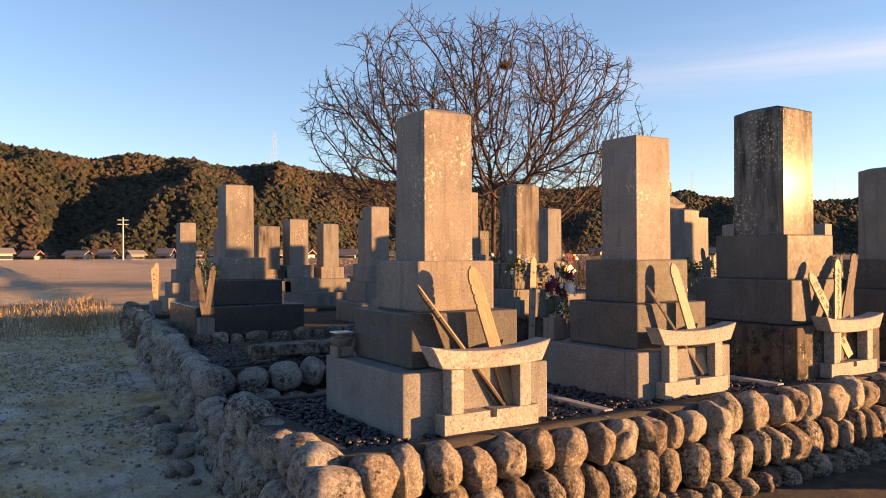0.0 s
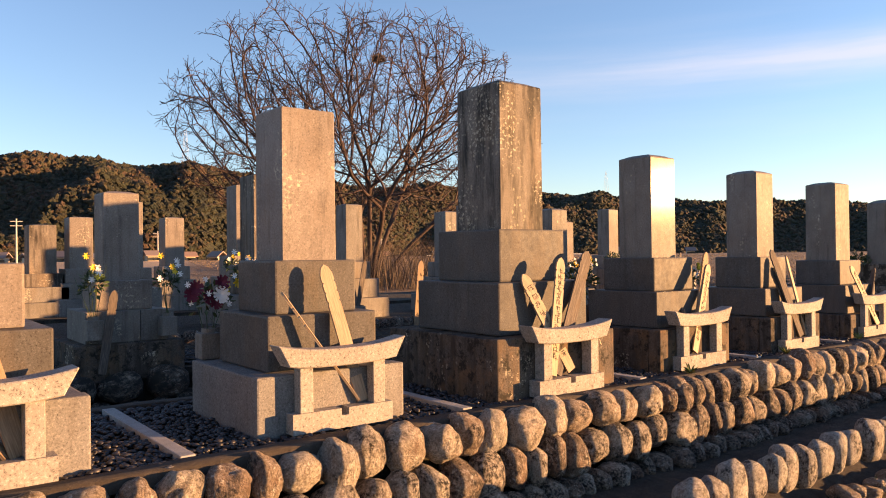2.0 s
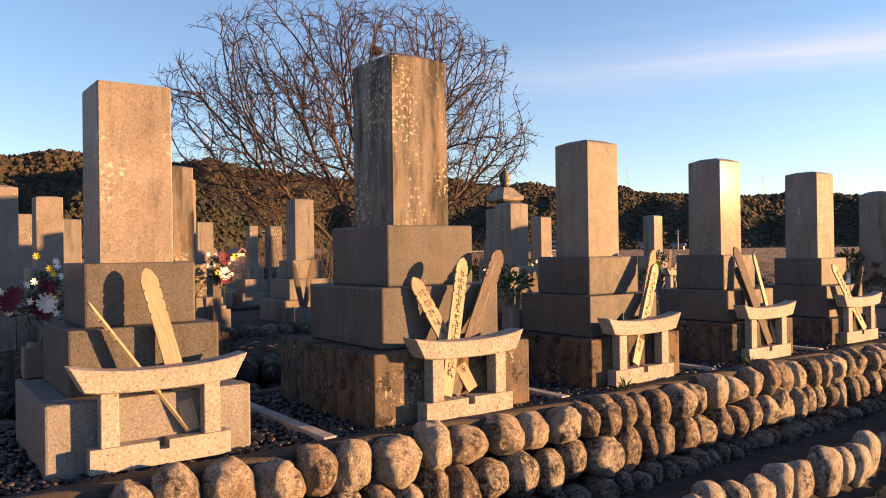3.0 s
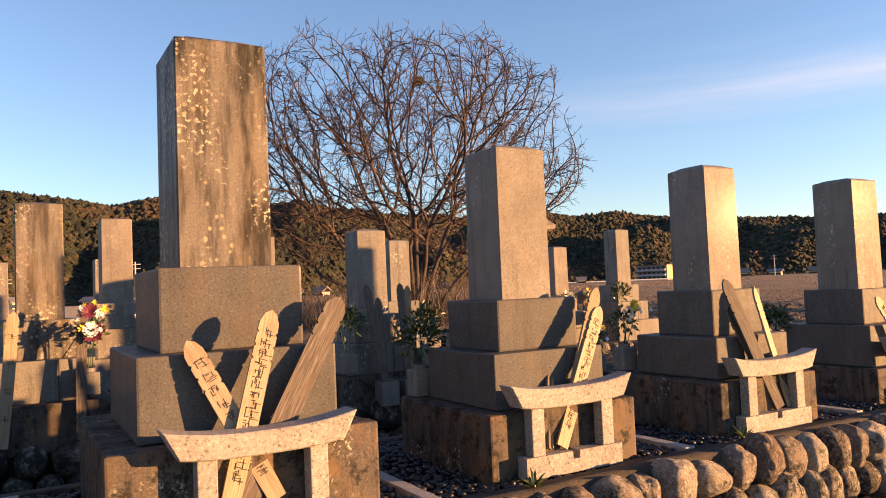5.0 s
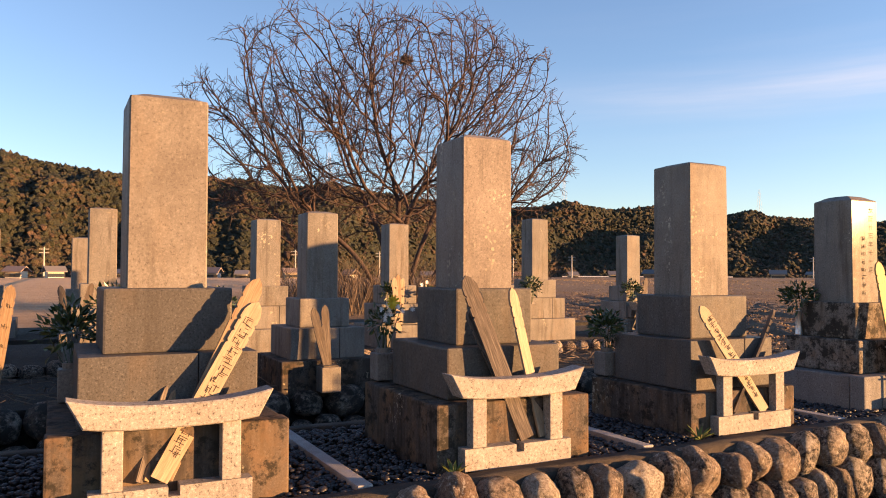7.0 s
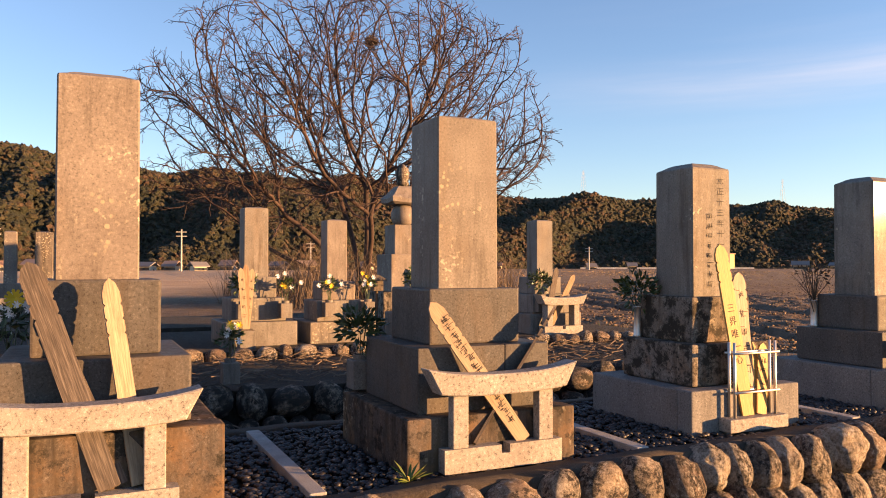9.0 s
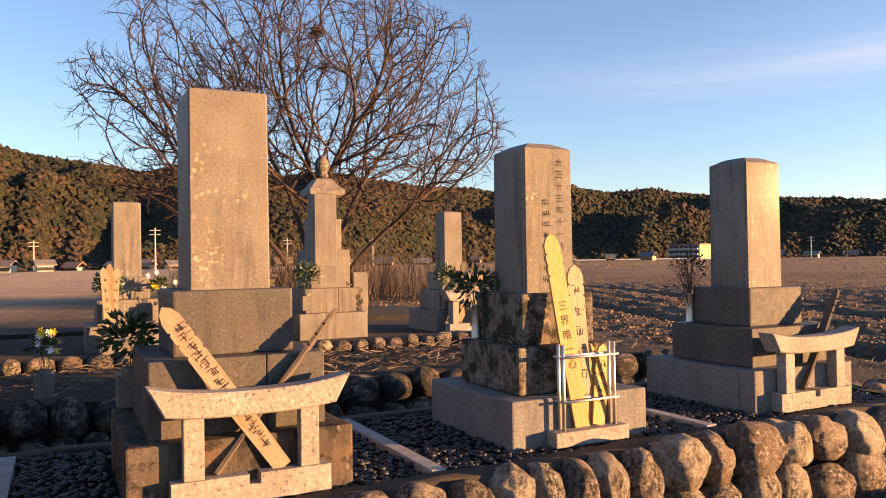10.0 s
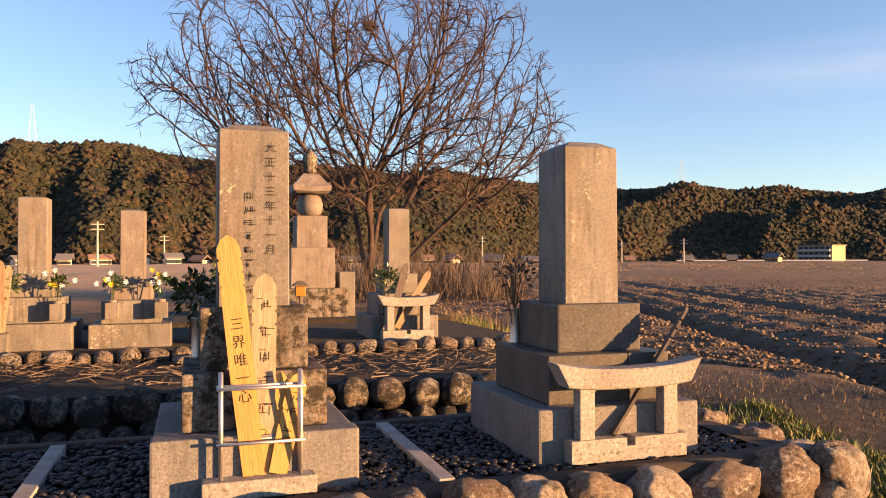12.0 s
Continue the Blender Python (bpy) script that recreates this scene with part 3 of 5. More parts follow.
FRONT = "gravestones in the front row"
G = M_GRAN
ROW_A = [
    (2.00, 3.40, 0.302, 0.30, (0.29, 0.555, 0.81, 1.615), (0.08, 0.167, 0.277), 0.032, (M_PLINTH, M_PED, G[0], G[0]), "pinkish grey granite gravestone with lichen-flecked top", False),
    (3.545, 3.43, 0.312, 0.31, (0.27, 0.54, 0.805, 1.59), (0.072, 0.148, 0.25), 0.008, (M_PLINTH, M_PED, M_PED, G[0]), "grey granite gravestone with a flat top", False),
    (5.00, 3.41, 0.372, 0.42, (0.345, 0.655, 0.975, 1.94), (0.092, 0.19, 0.31), 0.045, (M_PLINTH_OLD, M_PED, M_PED, G[2]), "tall stained gravestone spotted with pale lichen", False),
    (6.512, 3.43, 0.303, 0.30, (0.285, 0.54, 0.785, 1.568), (0.085, 0.168, 0.27), 0.03, (M_PLINTH_OLD, M_PED, M_PED, G[3]), "warm grey granite gravestone on a weathered plinth", True),
    (8.00, 3.455, 0.278, 0.29, (0.278, 0.51, 0.775, 1.535), (0.07, 0.165, 0.265), 0.03, (M_PLINTH_OLD, M_PED, M_PED, G[0]), "lichen-speckled granite gravestone on a streaked plinth", False),
    (9.495, 3.49, 0.302, 0.30, (0.215, 0.485, 0.725, 1.508), (0.07, 0.163, 0.245), 0.024, (M_PLINTH_OLD, M_PED, M_PED, G[3]), "smooth pale granite gravestone on a dark plinth", True),
    (11.033, 3.57, 0.276, 0.29, (0.205, 0.42, 0.66, 1.392), (0.065, 0.13, 0.235), 0.038, (M_PLINTH, M_MOSSY, M_MOSSY, G[1]), "inscribed gravestone on mossy dark pedestals", False),
    (12.55, 3.61, 0.278, 0.28, (0.215, 0.425, 0.64, 1.398), (0.072, 0.16, 0.25), 0.038, (M_PLINTH, M_PED, M_PED, G[1]), "grey granite gravestone with an arched top", True),
]
for x, y, w, sd, zs, ds, dome, mats, label, split in ROW_A:
    gravestone(x, y, w, sd, zs, ds, dome, mats, label, FRONT, 0.0, split, 0.05)

MID, BACK, FAR = "gravestones in the middle row", "gravestones in the back row", "gravestones in the far row"
ROW_B = [(3.29, 0.26, 1.325, 0), (4.46, 0.28, 1.52, 2), (6.80, 0.25, 1.345, 1), (7.96, 0.25, 1.325, 1)]
for x, w, zt, mi in ROW_B:
    k = zt / 1.35
    gravestone(x, 5.85, w, w, (0.22 * k, 0.45 * k, 0.67 * k, zt), (0.07, 0.16, 0.25), 0.02, (M_PLINTH_OLD, G[1], G[mi], G[mi]), "old granite gravestone on a shaded cobble terrace", MID, 0.0, True)
ROW_C = [(2.27, 0.30, 1.58, 3), (3.94, 0.235, 1.40, 0), (5.16, 0.27, 1.62, 0), (6.54, 0.24, 1.45, 1), (8.06, 0.25, 1.40, 1), (9.50, 0.235, 1.40, 1), (10.32, 0.215, 1.30, 0), (11.35, 0.235, 1.52, 1), (12.80, 0.22, 1.36, 1)]
for i, (x, w, zt, mi) in enumerate(ROW_C):
    k = zt / 1.4
    low = M_BLACK if i == 0 else G[1]
    gravestone(x, 7.9, w, w, (0.30 * k, 0.52 * k, 0.72 * k, zt), (0.065, 0.14, 0.23) if i else (0.10, 0.23, 0.40), 0.015, (low, low, G[mi], G[mi]), "granite gravestone above a cobble edging" if i else "large gravestone on dark polished pedestals", BACK, 0.07, i % 3 == 1)
ROW_D = [(2.52, 0.22, 1.30, 0), (3.04, 0.21, 1.23, 0), (3.64, 0.33, 1.27, 2), (4.12, 0.30, 1.38, 0), (4.66, 0.26, 1.32, 1), (5.38, 0.28, 1.40, 0), (6.46, 0.24, 1.30, 3), (7.25, 0.14, 1.25, 0), (7.58, 0.2, 1.25, 2)]
for x, w, zt, mi in ROW_D:
    k = zt / 1.3
    gravestone(x, 11.0, w, w, (0.26 * k, 0.46 * k, 0.64 * k, zt), (0.06, 0.13, 0.2), 0.012, (G[1], G[1], G[mi], G[mi]), "small granite gravestone in the far row", FAR, 0.05, False)


# ---- stands for memorial boards ----
def board_stand(cx, y, w_beam, w_base, z_top, label, deep=0.07):
    """A little stone gateway: notched base, two posts and an upswept beam. y: its front."""
    st = empty("board_stand", cx, y, 0.0)
    hb = w_base / 2
    prof = [(-hb, 0.0), (hb, 0.0), (hb, 0.095), (0.022, 0.095), (0.022, 0.06), (-0.018, 0.06), (-0.018, 0.095), (-hb, 0.095)]
    bm = bmesh.new()
    loft(bm, [[(a, 0.0, b) for a, b in prof], [(a, deep, b) for a, b in prof]])
    bmesh.ops.recalc_face_normals(bm, faces=bm.faces)
    part("base", bm, M_STAND, st)
    xp = w_base / 2 - 0.075
    for s in (-1, 1):
        part("post", box(s * xp - 0.034, s * xp + 0.034, 0.006, deep - 0.003, 0.095, z_top - 0.09, 0.004), M_STAND, st)
    n = 14
    top, low = [], []
    for i in range(n + 1):
        u = -1 + 2 * i / n
        top.append((u * w_beam / 2, z_top - 0.034 * (1 - abs(u) ** 2.6)))
        low.append((u * (w_beam / 2 - 0.055), z_top - 0.118 + 0.016 * abs(u) ** 3))
    outline = low + top[::-1]
    bm = bmesh.new()
    y0, y1 = -0.012, deep + 0.018
    loft(bm, [[(a, y0, b) for a, b in outline], [(a, y1, b) for a, b in outline]], cap=False)
    for yy in (y0, y1):
        lo = [bm.verts.new((a, yy, b)) for a, b in low]
        hi = [bm.verts.new((a, yy, b)) for a, b in top]
        for i in range(n):
            f = (lo[i], lo[i + 1], hi[i + 1], hi[i])
            bm.faces.new(f if yy == y0 else f[::-1])
    bmesh.ops.remove_doubles(bm, verts=bm.verts, dist=0.0005)
    bmesh.ops.recalc_face_normals(bm, faces=bm.faces)
    es = [e for e in bm.edges if len(e.link_faces) == 2 and e.calc_face_angle(0) > 1.0]
    bmesh.ops.bevel(bm, geom=es, offset=0.005, segments=1, affect="EDGES")
    part("beam", bm, M_STAND, st)
    return tagged(st, label, "board stand", "stone stands for memorial boards")


STANDS = [(2.168, 3.03, 0.09), (3.712, 3.104, 0.072), (5.205, 3.01, 0.086), (6.652, 3.088, 0.07), (8.11, 3.12, 0.067), (9.66, 3.185, 0.058), (12.69, 3.286, 0.07)]
for cx, y, deep in STANDS:
    board_stand(cx, y, 0.70, 0.55, 0.418, "speckled pale granite stand shaped like a low gate", deep)


# ---- memorial boards ----
def board_mesh(length, w, thick, tip):
    """A memorial plank standing on z = 0: notched head and pointed tip when tip is set."""
    h = w / 2
    if tip:
        L = length
        right = [(h * 0.86, 0), (h, L * 0.4), (h, L - 0.20), (h * 0.80, L - 0.192), (h, L - 0.184), (h, L - 0.15), (h * 0.80, L - 0.142), (h, L - 0.134), (h, L - 0.10), (h * 0.80, L - 0.092), (h, L - 0.084), (h * 0.95, L - 0.05), (h * 0.6, L - 0.018), (0, L)]
    else:
        right = [(h * 0.8, 0), (h, 0.03), (h, length - 0.05), (h * 0.72, length - 0.012), (0.0, length)]
    left = [(-a, b) for a, b in right[:-1]][::-1]
    outline = right + left
    n = len(outline)
    bm = bmesh.new()
    front = [bm.verts.new((a, -thick / 2, b)) for a, b in outline]
    back = [bm.verts.new((a, thick / 2, b)) for a, b in outline]
    half = len(right)
    for i in range(n):
        bm.faces.new((front[i], front[(i + 1) % n], back[(i + 1) % n], back[i]))
    for vs, flip in ((front, False), (back, True)):
        for i in range(half - 1):
            a, b = vs[i], vs[i + 1]
            c, d = vs[n - 1 - (i + 1) + 0] if i + 1 < half - 1 else None, vs[(n - 1 - i)]
            f = (a, b, c, d) if c is not None else (a, b, d)
            bm.faces.new(f[::-1] if flip else f)
    bmesh.ops.recalc_face_normals(bm, faces=bm.faces)
    return bm


def brush_marks(bm, x, z, s, y, r):
    """Strokes of one brush-written sign, as short plain bars."""
    for _ in range(8):
        if r.random() < 0.55:
            a, b, w, h = r.uniform(-0.5, 0.1), r.uniform(-0.45, 0.4), r.uniform(0.3, 0.75), 0.055
        else:
            a, b, w, h = r.uniform(-0.4, 0.35), r.uniform(-0.5, -0.05), 0.055, r.uniform(0.3, 0.65)
        add_box(bm, x + a * s, x + (a + w) * s, y - 0.0012, y + 0.0005, z + b * s, z + (b + h) * s)


def text_mesh(body, size):
    """The outline of a word as a flat mesh of its own, from the built-in font."""
    cu = bpy.data.curves.new("letters", "FONT")
    cu.body, cu.size, cu.align_x, cu.align_y = body, size, "CENTER", "CENTER"
    tmp = bpy.data.objects.new("letters", cu)
    scene.collection.objects.link(tmp)
    dg = bpy.context.evaluated_depsgraph_get()
    dg.update()
    me = bpy.data.meshes.new_from_object(tmp.evaluated_get(dg))
    bpy.data.objects.remove(tmp)
    return me


def column_text(word, x, z_top, step, size, y, parent, mat, name="inscription"):
    """Writes a word downwards on a face that looks towards -y."""
    bm = bmesh.new()
    for i, ch in enumerate(word):
        me = text_mesh(ch, size)
        me.transform(pose(x, y, z_top - step * i, 90, 0, 0))
        bm.from_mesh(me)
        bpy.data.meshes.remove(me)
    return tagged(part(name, bm, mat, parent), kind="stuff")


def memorial_board(p, q, w, mat, label, marks=0, seed=0, thick=0.012, tip=True, roll=0.0, word=""):
    """A plank from its foot p to its head q, its broad face towards -y."""
    p, q = Vector(p), Vector(q)
    ax = (q - p).normalized()
    side = ax.cross(Vector((0, 1, 0))).normalized()
    side = Matrix.Rotation(radians(roll), 3, ax) @ -side
    if side.x < 0:
        side = -side
    depth = ax.cross(side)
    ob = empty("memorial_board", 0, 0, 0)
    ob.matrix_basis = Matrix.Translation(p) @ Matrix((side, depth, ax)).transposed().to_4x4()
    length = (q - p).length
    part("plank", board_mesh(length, w, thick, tip), mat, ob)
    if marks:
        r = random.Random(seed)
        bm = bmesh.new()
        s = w * 0.58
        for i in range(marks):
            brush_marks(bm, r.uniform(-0.05, 0.05) * w, length - 0.07 - (length - 0.16) * (i + 0.5) / marks, s, -thick / 2, r)
        tagged(part("brush_writing", bm, M_INK, ob, "black brush writing"), kind="stuff")
    if word:
        column_text(word, 0.0, length * 0.62, 0.066, 0.05, -thick / 2 - 0.001, ob, M_INK, "brush_writing")
    return tagged(ob, label, "memorial board", "memorial boards in front of the graves")


FRESH, AGED, GREY = "pale new cedar memorial board", "yellowed cedar memorial board", "weathered grey cedar memorial board with a split edge"
BOARDS = [
    ((2.285, 3.10, 0.10), (1.835, 3.19, 0.70), 0.055, M_WOOD_MID, AGED + " leaning aslant", 0, 60),
    ((2.25, 3.118, 0.11), (1.862, 3.225, 0.68), 0.05, M_WOOD_OLD, GREY, 0, 55),
    ((2.325, 3.095, 0.10), (2.140, 3.18, 0.785), 0.08, M_WOOD_MID, AGED + " with brown streaks", 0, 10),
    ((3.824, 3.16, 0.112), (3.464, 3.27, 0.654), 0.03, M_WOOD_NEW, "thin pale cedar stick leaning aslant", 0, 65),
    ((3.847, 3.165, 0.105), (3.695, 3.28, 0.783), 0.07, M_WOOD_NEW, FRESH + " on a stone stand", 0, 0),
    ((5.266, 3.08, 0.12), (4.982, 3.20, 0.705), 0.075, M_WOOD_NEW, FRESH + " with faint writing", 9, 0),
    ((5.083, 3.062, 0.11), (5.296, 3.185, 0.80), 0.078, M_WOOD_NEW, FRESH + " with black brush writing", 15, 0),
    ((5.143, 3.085, 0.11), (5.593, 3.23, 0.836), 0.095, M_WOOD_OLD, GREY, 0, 0),
    ((6.628, 3.155, 0.11), (6.990, 3.285, 0.823), 0.07, M_WOOD_MID, AGED + " behind another board", 0, 0),
    ((6.607, 3.135, 0.11), (6.984, 3.262, 0.73), 0.075, M_WOOD_NEW, FRESH + " with black brush writing", 14, 0),
    ((6.539, 3.14, 0.108), (6.648, 3.27, 0.427), 0.035, M_WOOD_OLD, GREY + " broken short", 0, 30),
    ((6.564, 3.15, 0.108), (6.681, 3.275, 0.416), 0.03, M_WOOD_MID, AGED + " broken short", 0, 40),
    ((8.176, 3.165, 0.105), (7.925, 3.29, 0.836), 0.08, M_WOOD_OLD, GREY, 0, 0),
    ((8.20, 3.183, 0.105), (7.962, 3.305, 0.685), 0.08, M_WOOD_OLD, "dark weathered cedar memorial board with split edges", 0, 0),
    ((8.267, 3.17, 0.105), (8.169, 3.29, 0.781), 0.06, M_WOOD_NEW, FRESH + " on a stone stand", 0, 15),
    ((9.77, 3.222, 0.095), (9.373, 3.30, 0.675), 0.072, M_WOOD_NEW, FRESH + " crossed, with black writing", 14, 0),
    ((9.54, 3.235, 0.095), (10.022, 3.36, 0.642), 0.06, M_WOOD_OLD, GREY + " leaning across", 0, 60),
    ((11.152, 3.315, 0.066), (11.06, 3.409, 0.934), 0.088, M_WOOD_YELLOW, "tall bright yellow cedar memorial board with black writing", 0, 0),
    ((11.18, 3.328, 0.066), (11.20, 3.42, 0.791), 0.09, M_WOOD_NEW, AGED + " standing behind", 6, 0),
    ((11.164, 3.32, 0.066), (11.26, 3.385, 0.425), 0.072, M_WOOD_YELLOW, "short yellow cedar memorial board in a steel rack", 0, 0),
    ((11.236, 3.308, 0.066), (11.325, 3.375, 0.421), 0.075, M_WOOD_YELLOW, "short bright cedar memorial board with writing", 4, 0),
    ((12.63, 3.335, 0.095), (13.09, 3.45, 0.622), 0.07, M_WOOD_OLD, GREY + " leaning aslant", 0, 68),
]
for i, (p, q, w, mat, label, marks, roll) in enumerate(BOARDS):
    memorial_board(p, q, w, mat, label, marks, i, roll=roll, word="三界唯一心" if i == 17 else "")


# steel rack with its stone foot
rack = tagged(empty("board_rack", 11.172, 3.255, 0.0), "shiny steel tube rack holding boards on a stone foot", "board rack")
part("foot", box(-0.20, 0.20, 0.0, 0.079, 0.0, 0.065, 0.006), M_STAND, rack)
for sx in (-0.135, 0.145):
    for sy in (0.035, 0.07):
        bm = bmesh.new()
        tube(bm, (sx, sy, 0.06), (sx, sy, 0.44), 0.008, 0.008, 10)
        part("upright", bm, M_STEEL, rack, smooth=True)
for z in (0.19, 0.385):
    for sy in (0.021, 0.084):
        bm = bmesh.new()
        tube(bm, (-0.15, sy, z), (0.16, sy, z), 0.006, 0.006, 8)
        part("rail", bm, M_STEEL, rack, smooth=True)

# dates on the stone with the mossy pedestals; the name beside it stands as plain bars
stone7 = tagged(empty("inscription", 11.168, 3.566, 0.0), "carved black inscription on a gravestone face", "inscription")
column_text("大正十三年十一月", 0.068, 1.285, 0.058, 0.042, 0.0, stone7, M_INK, "date")
bm = bmesh.new()
r7 = random.Random(3)
for i in range(8):
    brush_marks(bm, -0.015, 1.09 - 0.052 * i, 0.036, 0.0, r7)
tagged(part("plain_bars", bm, M_INK, stone7), kind="stuff")


# ---- vases and flowers ----
def leaf_spray(bm, c, rad, count, r, size=0.05, up=0.5):
    for _ in range(count):
        d = Vector((r.gauss(0, 1), r.gauss(0, 1), r.gauss(up, 0.8))).normalized()
        p = Vector(c) + d * rad * r.uniform(0.2, 1.0)
        a = (d + Vector((r.gauss(0, 0.4), r.gauss(0, 0.4), r.gauss(0, 0.4)))).normalized()
        b = a.orthogonal().normalized()
        b.rotate(Matrix.Rotation(r.uniform(0, 6.28), 3, a))
        s = size * r.uniform(0.7, 1.3)
        n = a.cross(b) * s * 0.12
        v = [bm.verts.new(x) for x in (p, p + a * s * 0.5 + b * s * 0.22 + n, p + a * s, p + a * s * 0.5 - b * s * 0.22 + n)]
        bm.faces.new((v[0], v[1], v[2]))
        bm.faces.new((v[0], v[2], v[3]))


def blossom(bm, c, rad, petals, r, flat=0.5):
    c = Vector(c)
    for ring, k in ((1.0, petals), (0.7, petals), (0.4, petals // 2)):
        for i in range(k):
            t = math.tau * (i + r.random() * 0.5) / k
            d = Vector((math.cos(t) * 0.8, -0.45 + 0.2 * math.sin(t), math.sin(t) * 0.9)).normalized()
            side = d.cross(Vector((0, -1, 0.2))).normalized() * rad * 0.16
            lift = Vector((0, -1, 0.25)) * rad * flat * (1.1 - ring)
            a, b = c + lift, c + d * rad * ring + lift
            v = [bm.verts.new(x) for x in (a - side * 0.4, a + side * 0.4, b + side, b + d * rad * 0.1, b - side)]
            bm.faces.new(v)


def vase_block(x, y, z, h=0.14, w=0.11, mat=None):
    v = empty("stone_vase", x, y, z)
    part("block", box(-w / 2, w / 2, -w / 2, w / 2, 0, h, 0.006), mat or G[1], v)
    bm = bmesh.new()
    turned(bm, 0, 0, [(w * 0.34, h), (w * 0.34, h + 0.025), (w * 0.26, h + 0.025), (w * 0.24, h + 0.004)], 14)
    part("rim", bm, mat or G[1], v)
    return tagged(v, "small square granite flower vase on the plinth", "vase", "stone flower vases")


def bunch(x, y, z, kind, seed, h=0.25, rad=0.11):
    r = random.Random(seed)
    words = {"leaves": "glossy dark evergreen branches in a vase", "mixed": "bunch of white, maroon and yellow chrysanthemums", "yellow": "yellow chrysanthemum among dark leaves and white buds", "dry": "withered dark stalks and seed heads", "small": "small bunch of white and yellow flowers"}
    b = empty("flower_bunch", x, y, z)
    for i in range(5):
        bm = bmesh.new()
        tip = Vector((r.gauss(0, rad * 0.5), r.gauss(0, rad * 0.5), h * r.uniform(0.7, 1.0)))
        tube(bm, (r.gauss(0, 0.008), r.gauss(0, 0.008), -0.06), tip, 0.003, 0.002, 4)
        part("stem", bm, M_TWIG if kind == "dry" else M_LEAF, b)
    bm = bmesh.new()
    if kind == "dry":
        for _ in range(26):
            d = Vector((r.gauss(0, 0.5), r.gauss(0, 0.5), r.uniform(0.5, 1.2))).normalized()
            tube(bm, (0, 0, 0.02), d * h * r.uniform(0.6, 1.15), 0.002, 0.0015, 3)
        leaf_spray(bm, (0, 0, h * 0.75), rad * 1.1, 90, r, 0.035)
        part("stem_bunch", bm, M_TWIG, b)
        return tagged(b, words[kind], "flowers")
    n = 230 if kind == "leaves" else 120
    leaf_spray(bm, (0, 0, h * 0.6), rad * (1.25 if kind == "leaves" else 1.0), n, r, 0.046 if kind == "leaves" else 0.042)
    part("foliage", bm, M_LEAF, b)
    heads = {"leaves": [], "mixed": [(M_PETAL, 0.05, 1), (M_MAROON, 0.045, 5), (M_YELLOW, 0.03, 2), (M_PETAL, 0.018, 7)], "yellow": [(M_YELLOW, 0.04, 1), (M_PETAL, 0.016, 16)], "small": [(M_PETAL, 0.025, 4), (M_YELLOW, 0.025, 3)]}[kind]
    for mat, size, k in heads:
        for _ in range(k):
            bm = bmesh.new()
            c = (r.gauss(0, rad * 0.55), -abs(r.gauss(0, rad * 0.45)) - 0.02, h * r.uniform(0.55, 1.1))
            blossom(bm, c, size, 12 if size > 0.03 else 7, r)
            part("flower_head", bm, mat, b)
    return tagged(b, words[kind], "flowers")


for x, y, z, kind, h, rad, base in (
    (3.385, 4.02, 0.27, "mixed", 0.27, 0.12, True), (6.34, 3.98, 0.285, "leaves", 0.24, 0.11, True), (7.83, 4.02, 0.285, "yellow", 0.25, 0.10, True),
    (9.33, 4.03, 0.225, "leaves", 0.22, 0.09, True), (8.98, 5.62, 0.05, "small", 0.24, 0.08, True),
    (4.28, 5.62, 0.28, "small", 0.42, 0.10, True), (4.86, 5.62, 0.28, "mixed", 0.36, 0.09, True), (3.17, 5.62, 0.25, "small", 0.4, 0.09, True), (3.68, 5.62, 0.25, "small", 0.4, 0.09, True), (4.03, 4.75, -0.32, "small", 0.85, 0.10, True),
    (6.6, 5.62, 0.25, "leaves", 0.36, 0.12, True), (7.25, 5.62, 0.25, "leaves", 0.34, 0.11, True),
    (9.85, 7.68, 0.33, "small", 0.26, 0.08, True), (9.45, 7.68, 0.33, "leaves", 0.3, 0.09, True), (10.28, 7.68, 0.33, "small", 0.25, 0.08, True), (10.68, 7.68, 0.33, "small", 0.26, 0.08, True), (11.2, 7.70, 0.36, "leaves", 0.3, 0.1, True), (12.74, 7.74, 0.31, "leaves", 0.32, 0.10, True),
    (2.0, 7.6, 0.34, "leaves", 0.3, 0.1, True), (5.05, 7.7, 0.35, "small", 0.36, 0.1, True), (5.55, 7.7, 0.35, "small", 0.36, 0.1, True),
):
    if base:
        vase_block(x, y, z)
    bunch(x, y, z + 0.15, kind, int(x * 100 + y * 10), h, rad)


def steel_vase(x, y, z, h=0.17):
    v = empty("steel_vase", x, y, z)
    bm = bmesh.new()
    turned(bm, 0, 0, [(0.030, 0), (0.024, 0.012), (0.021, h), (0.026, h + 0.004), (0.020, h + 0.004), (0.018, h - 0.03)], 14)
    part("tube", bm, M_STEEL, v, smooth=True)
    return tagged(v, "slim polished steel flower tube on the pedestal", "vase", "steel flower tubes")


steel_vase(10.96, 3.93, 0.42)
bunch(10.96, 3.93, 0.58, "leaves", 71, 0.16, 0.09)
steel_vase(12.46, 3.97, 0.425)
bunch(12.46, 3.97, 0.58, "dry", 72, 0.24, 0.09)

# little lidded stone cup beside the first grave
cup = tagged(empty("stone_cup", 1.76, 3.88, 0.29), "small lidded granite incense cup on the plinth", "incense cup")
part("base", box(-0.05, 0.05, -0.05, 0.05, 0, 0.055, 0.006), G[1], cup)
bm = bmesh.new()
turned(bm, 0, 0, [(0.045, 0.055), (0.062, 0.085), (0.066, 0.10), (0.03, 0.105), (0.025, 0.125)], 14)
part("bowl", bm, G[1], cup)
part("lid", box(-0.05, 0.05, -0.05, 0.05, 0.125, 0.133, 0.002), M_STEEL, cup)


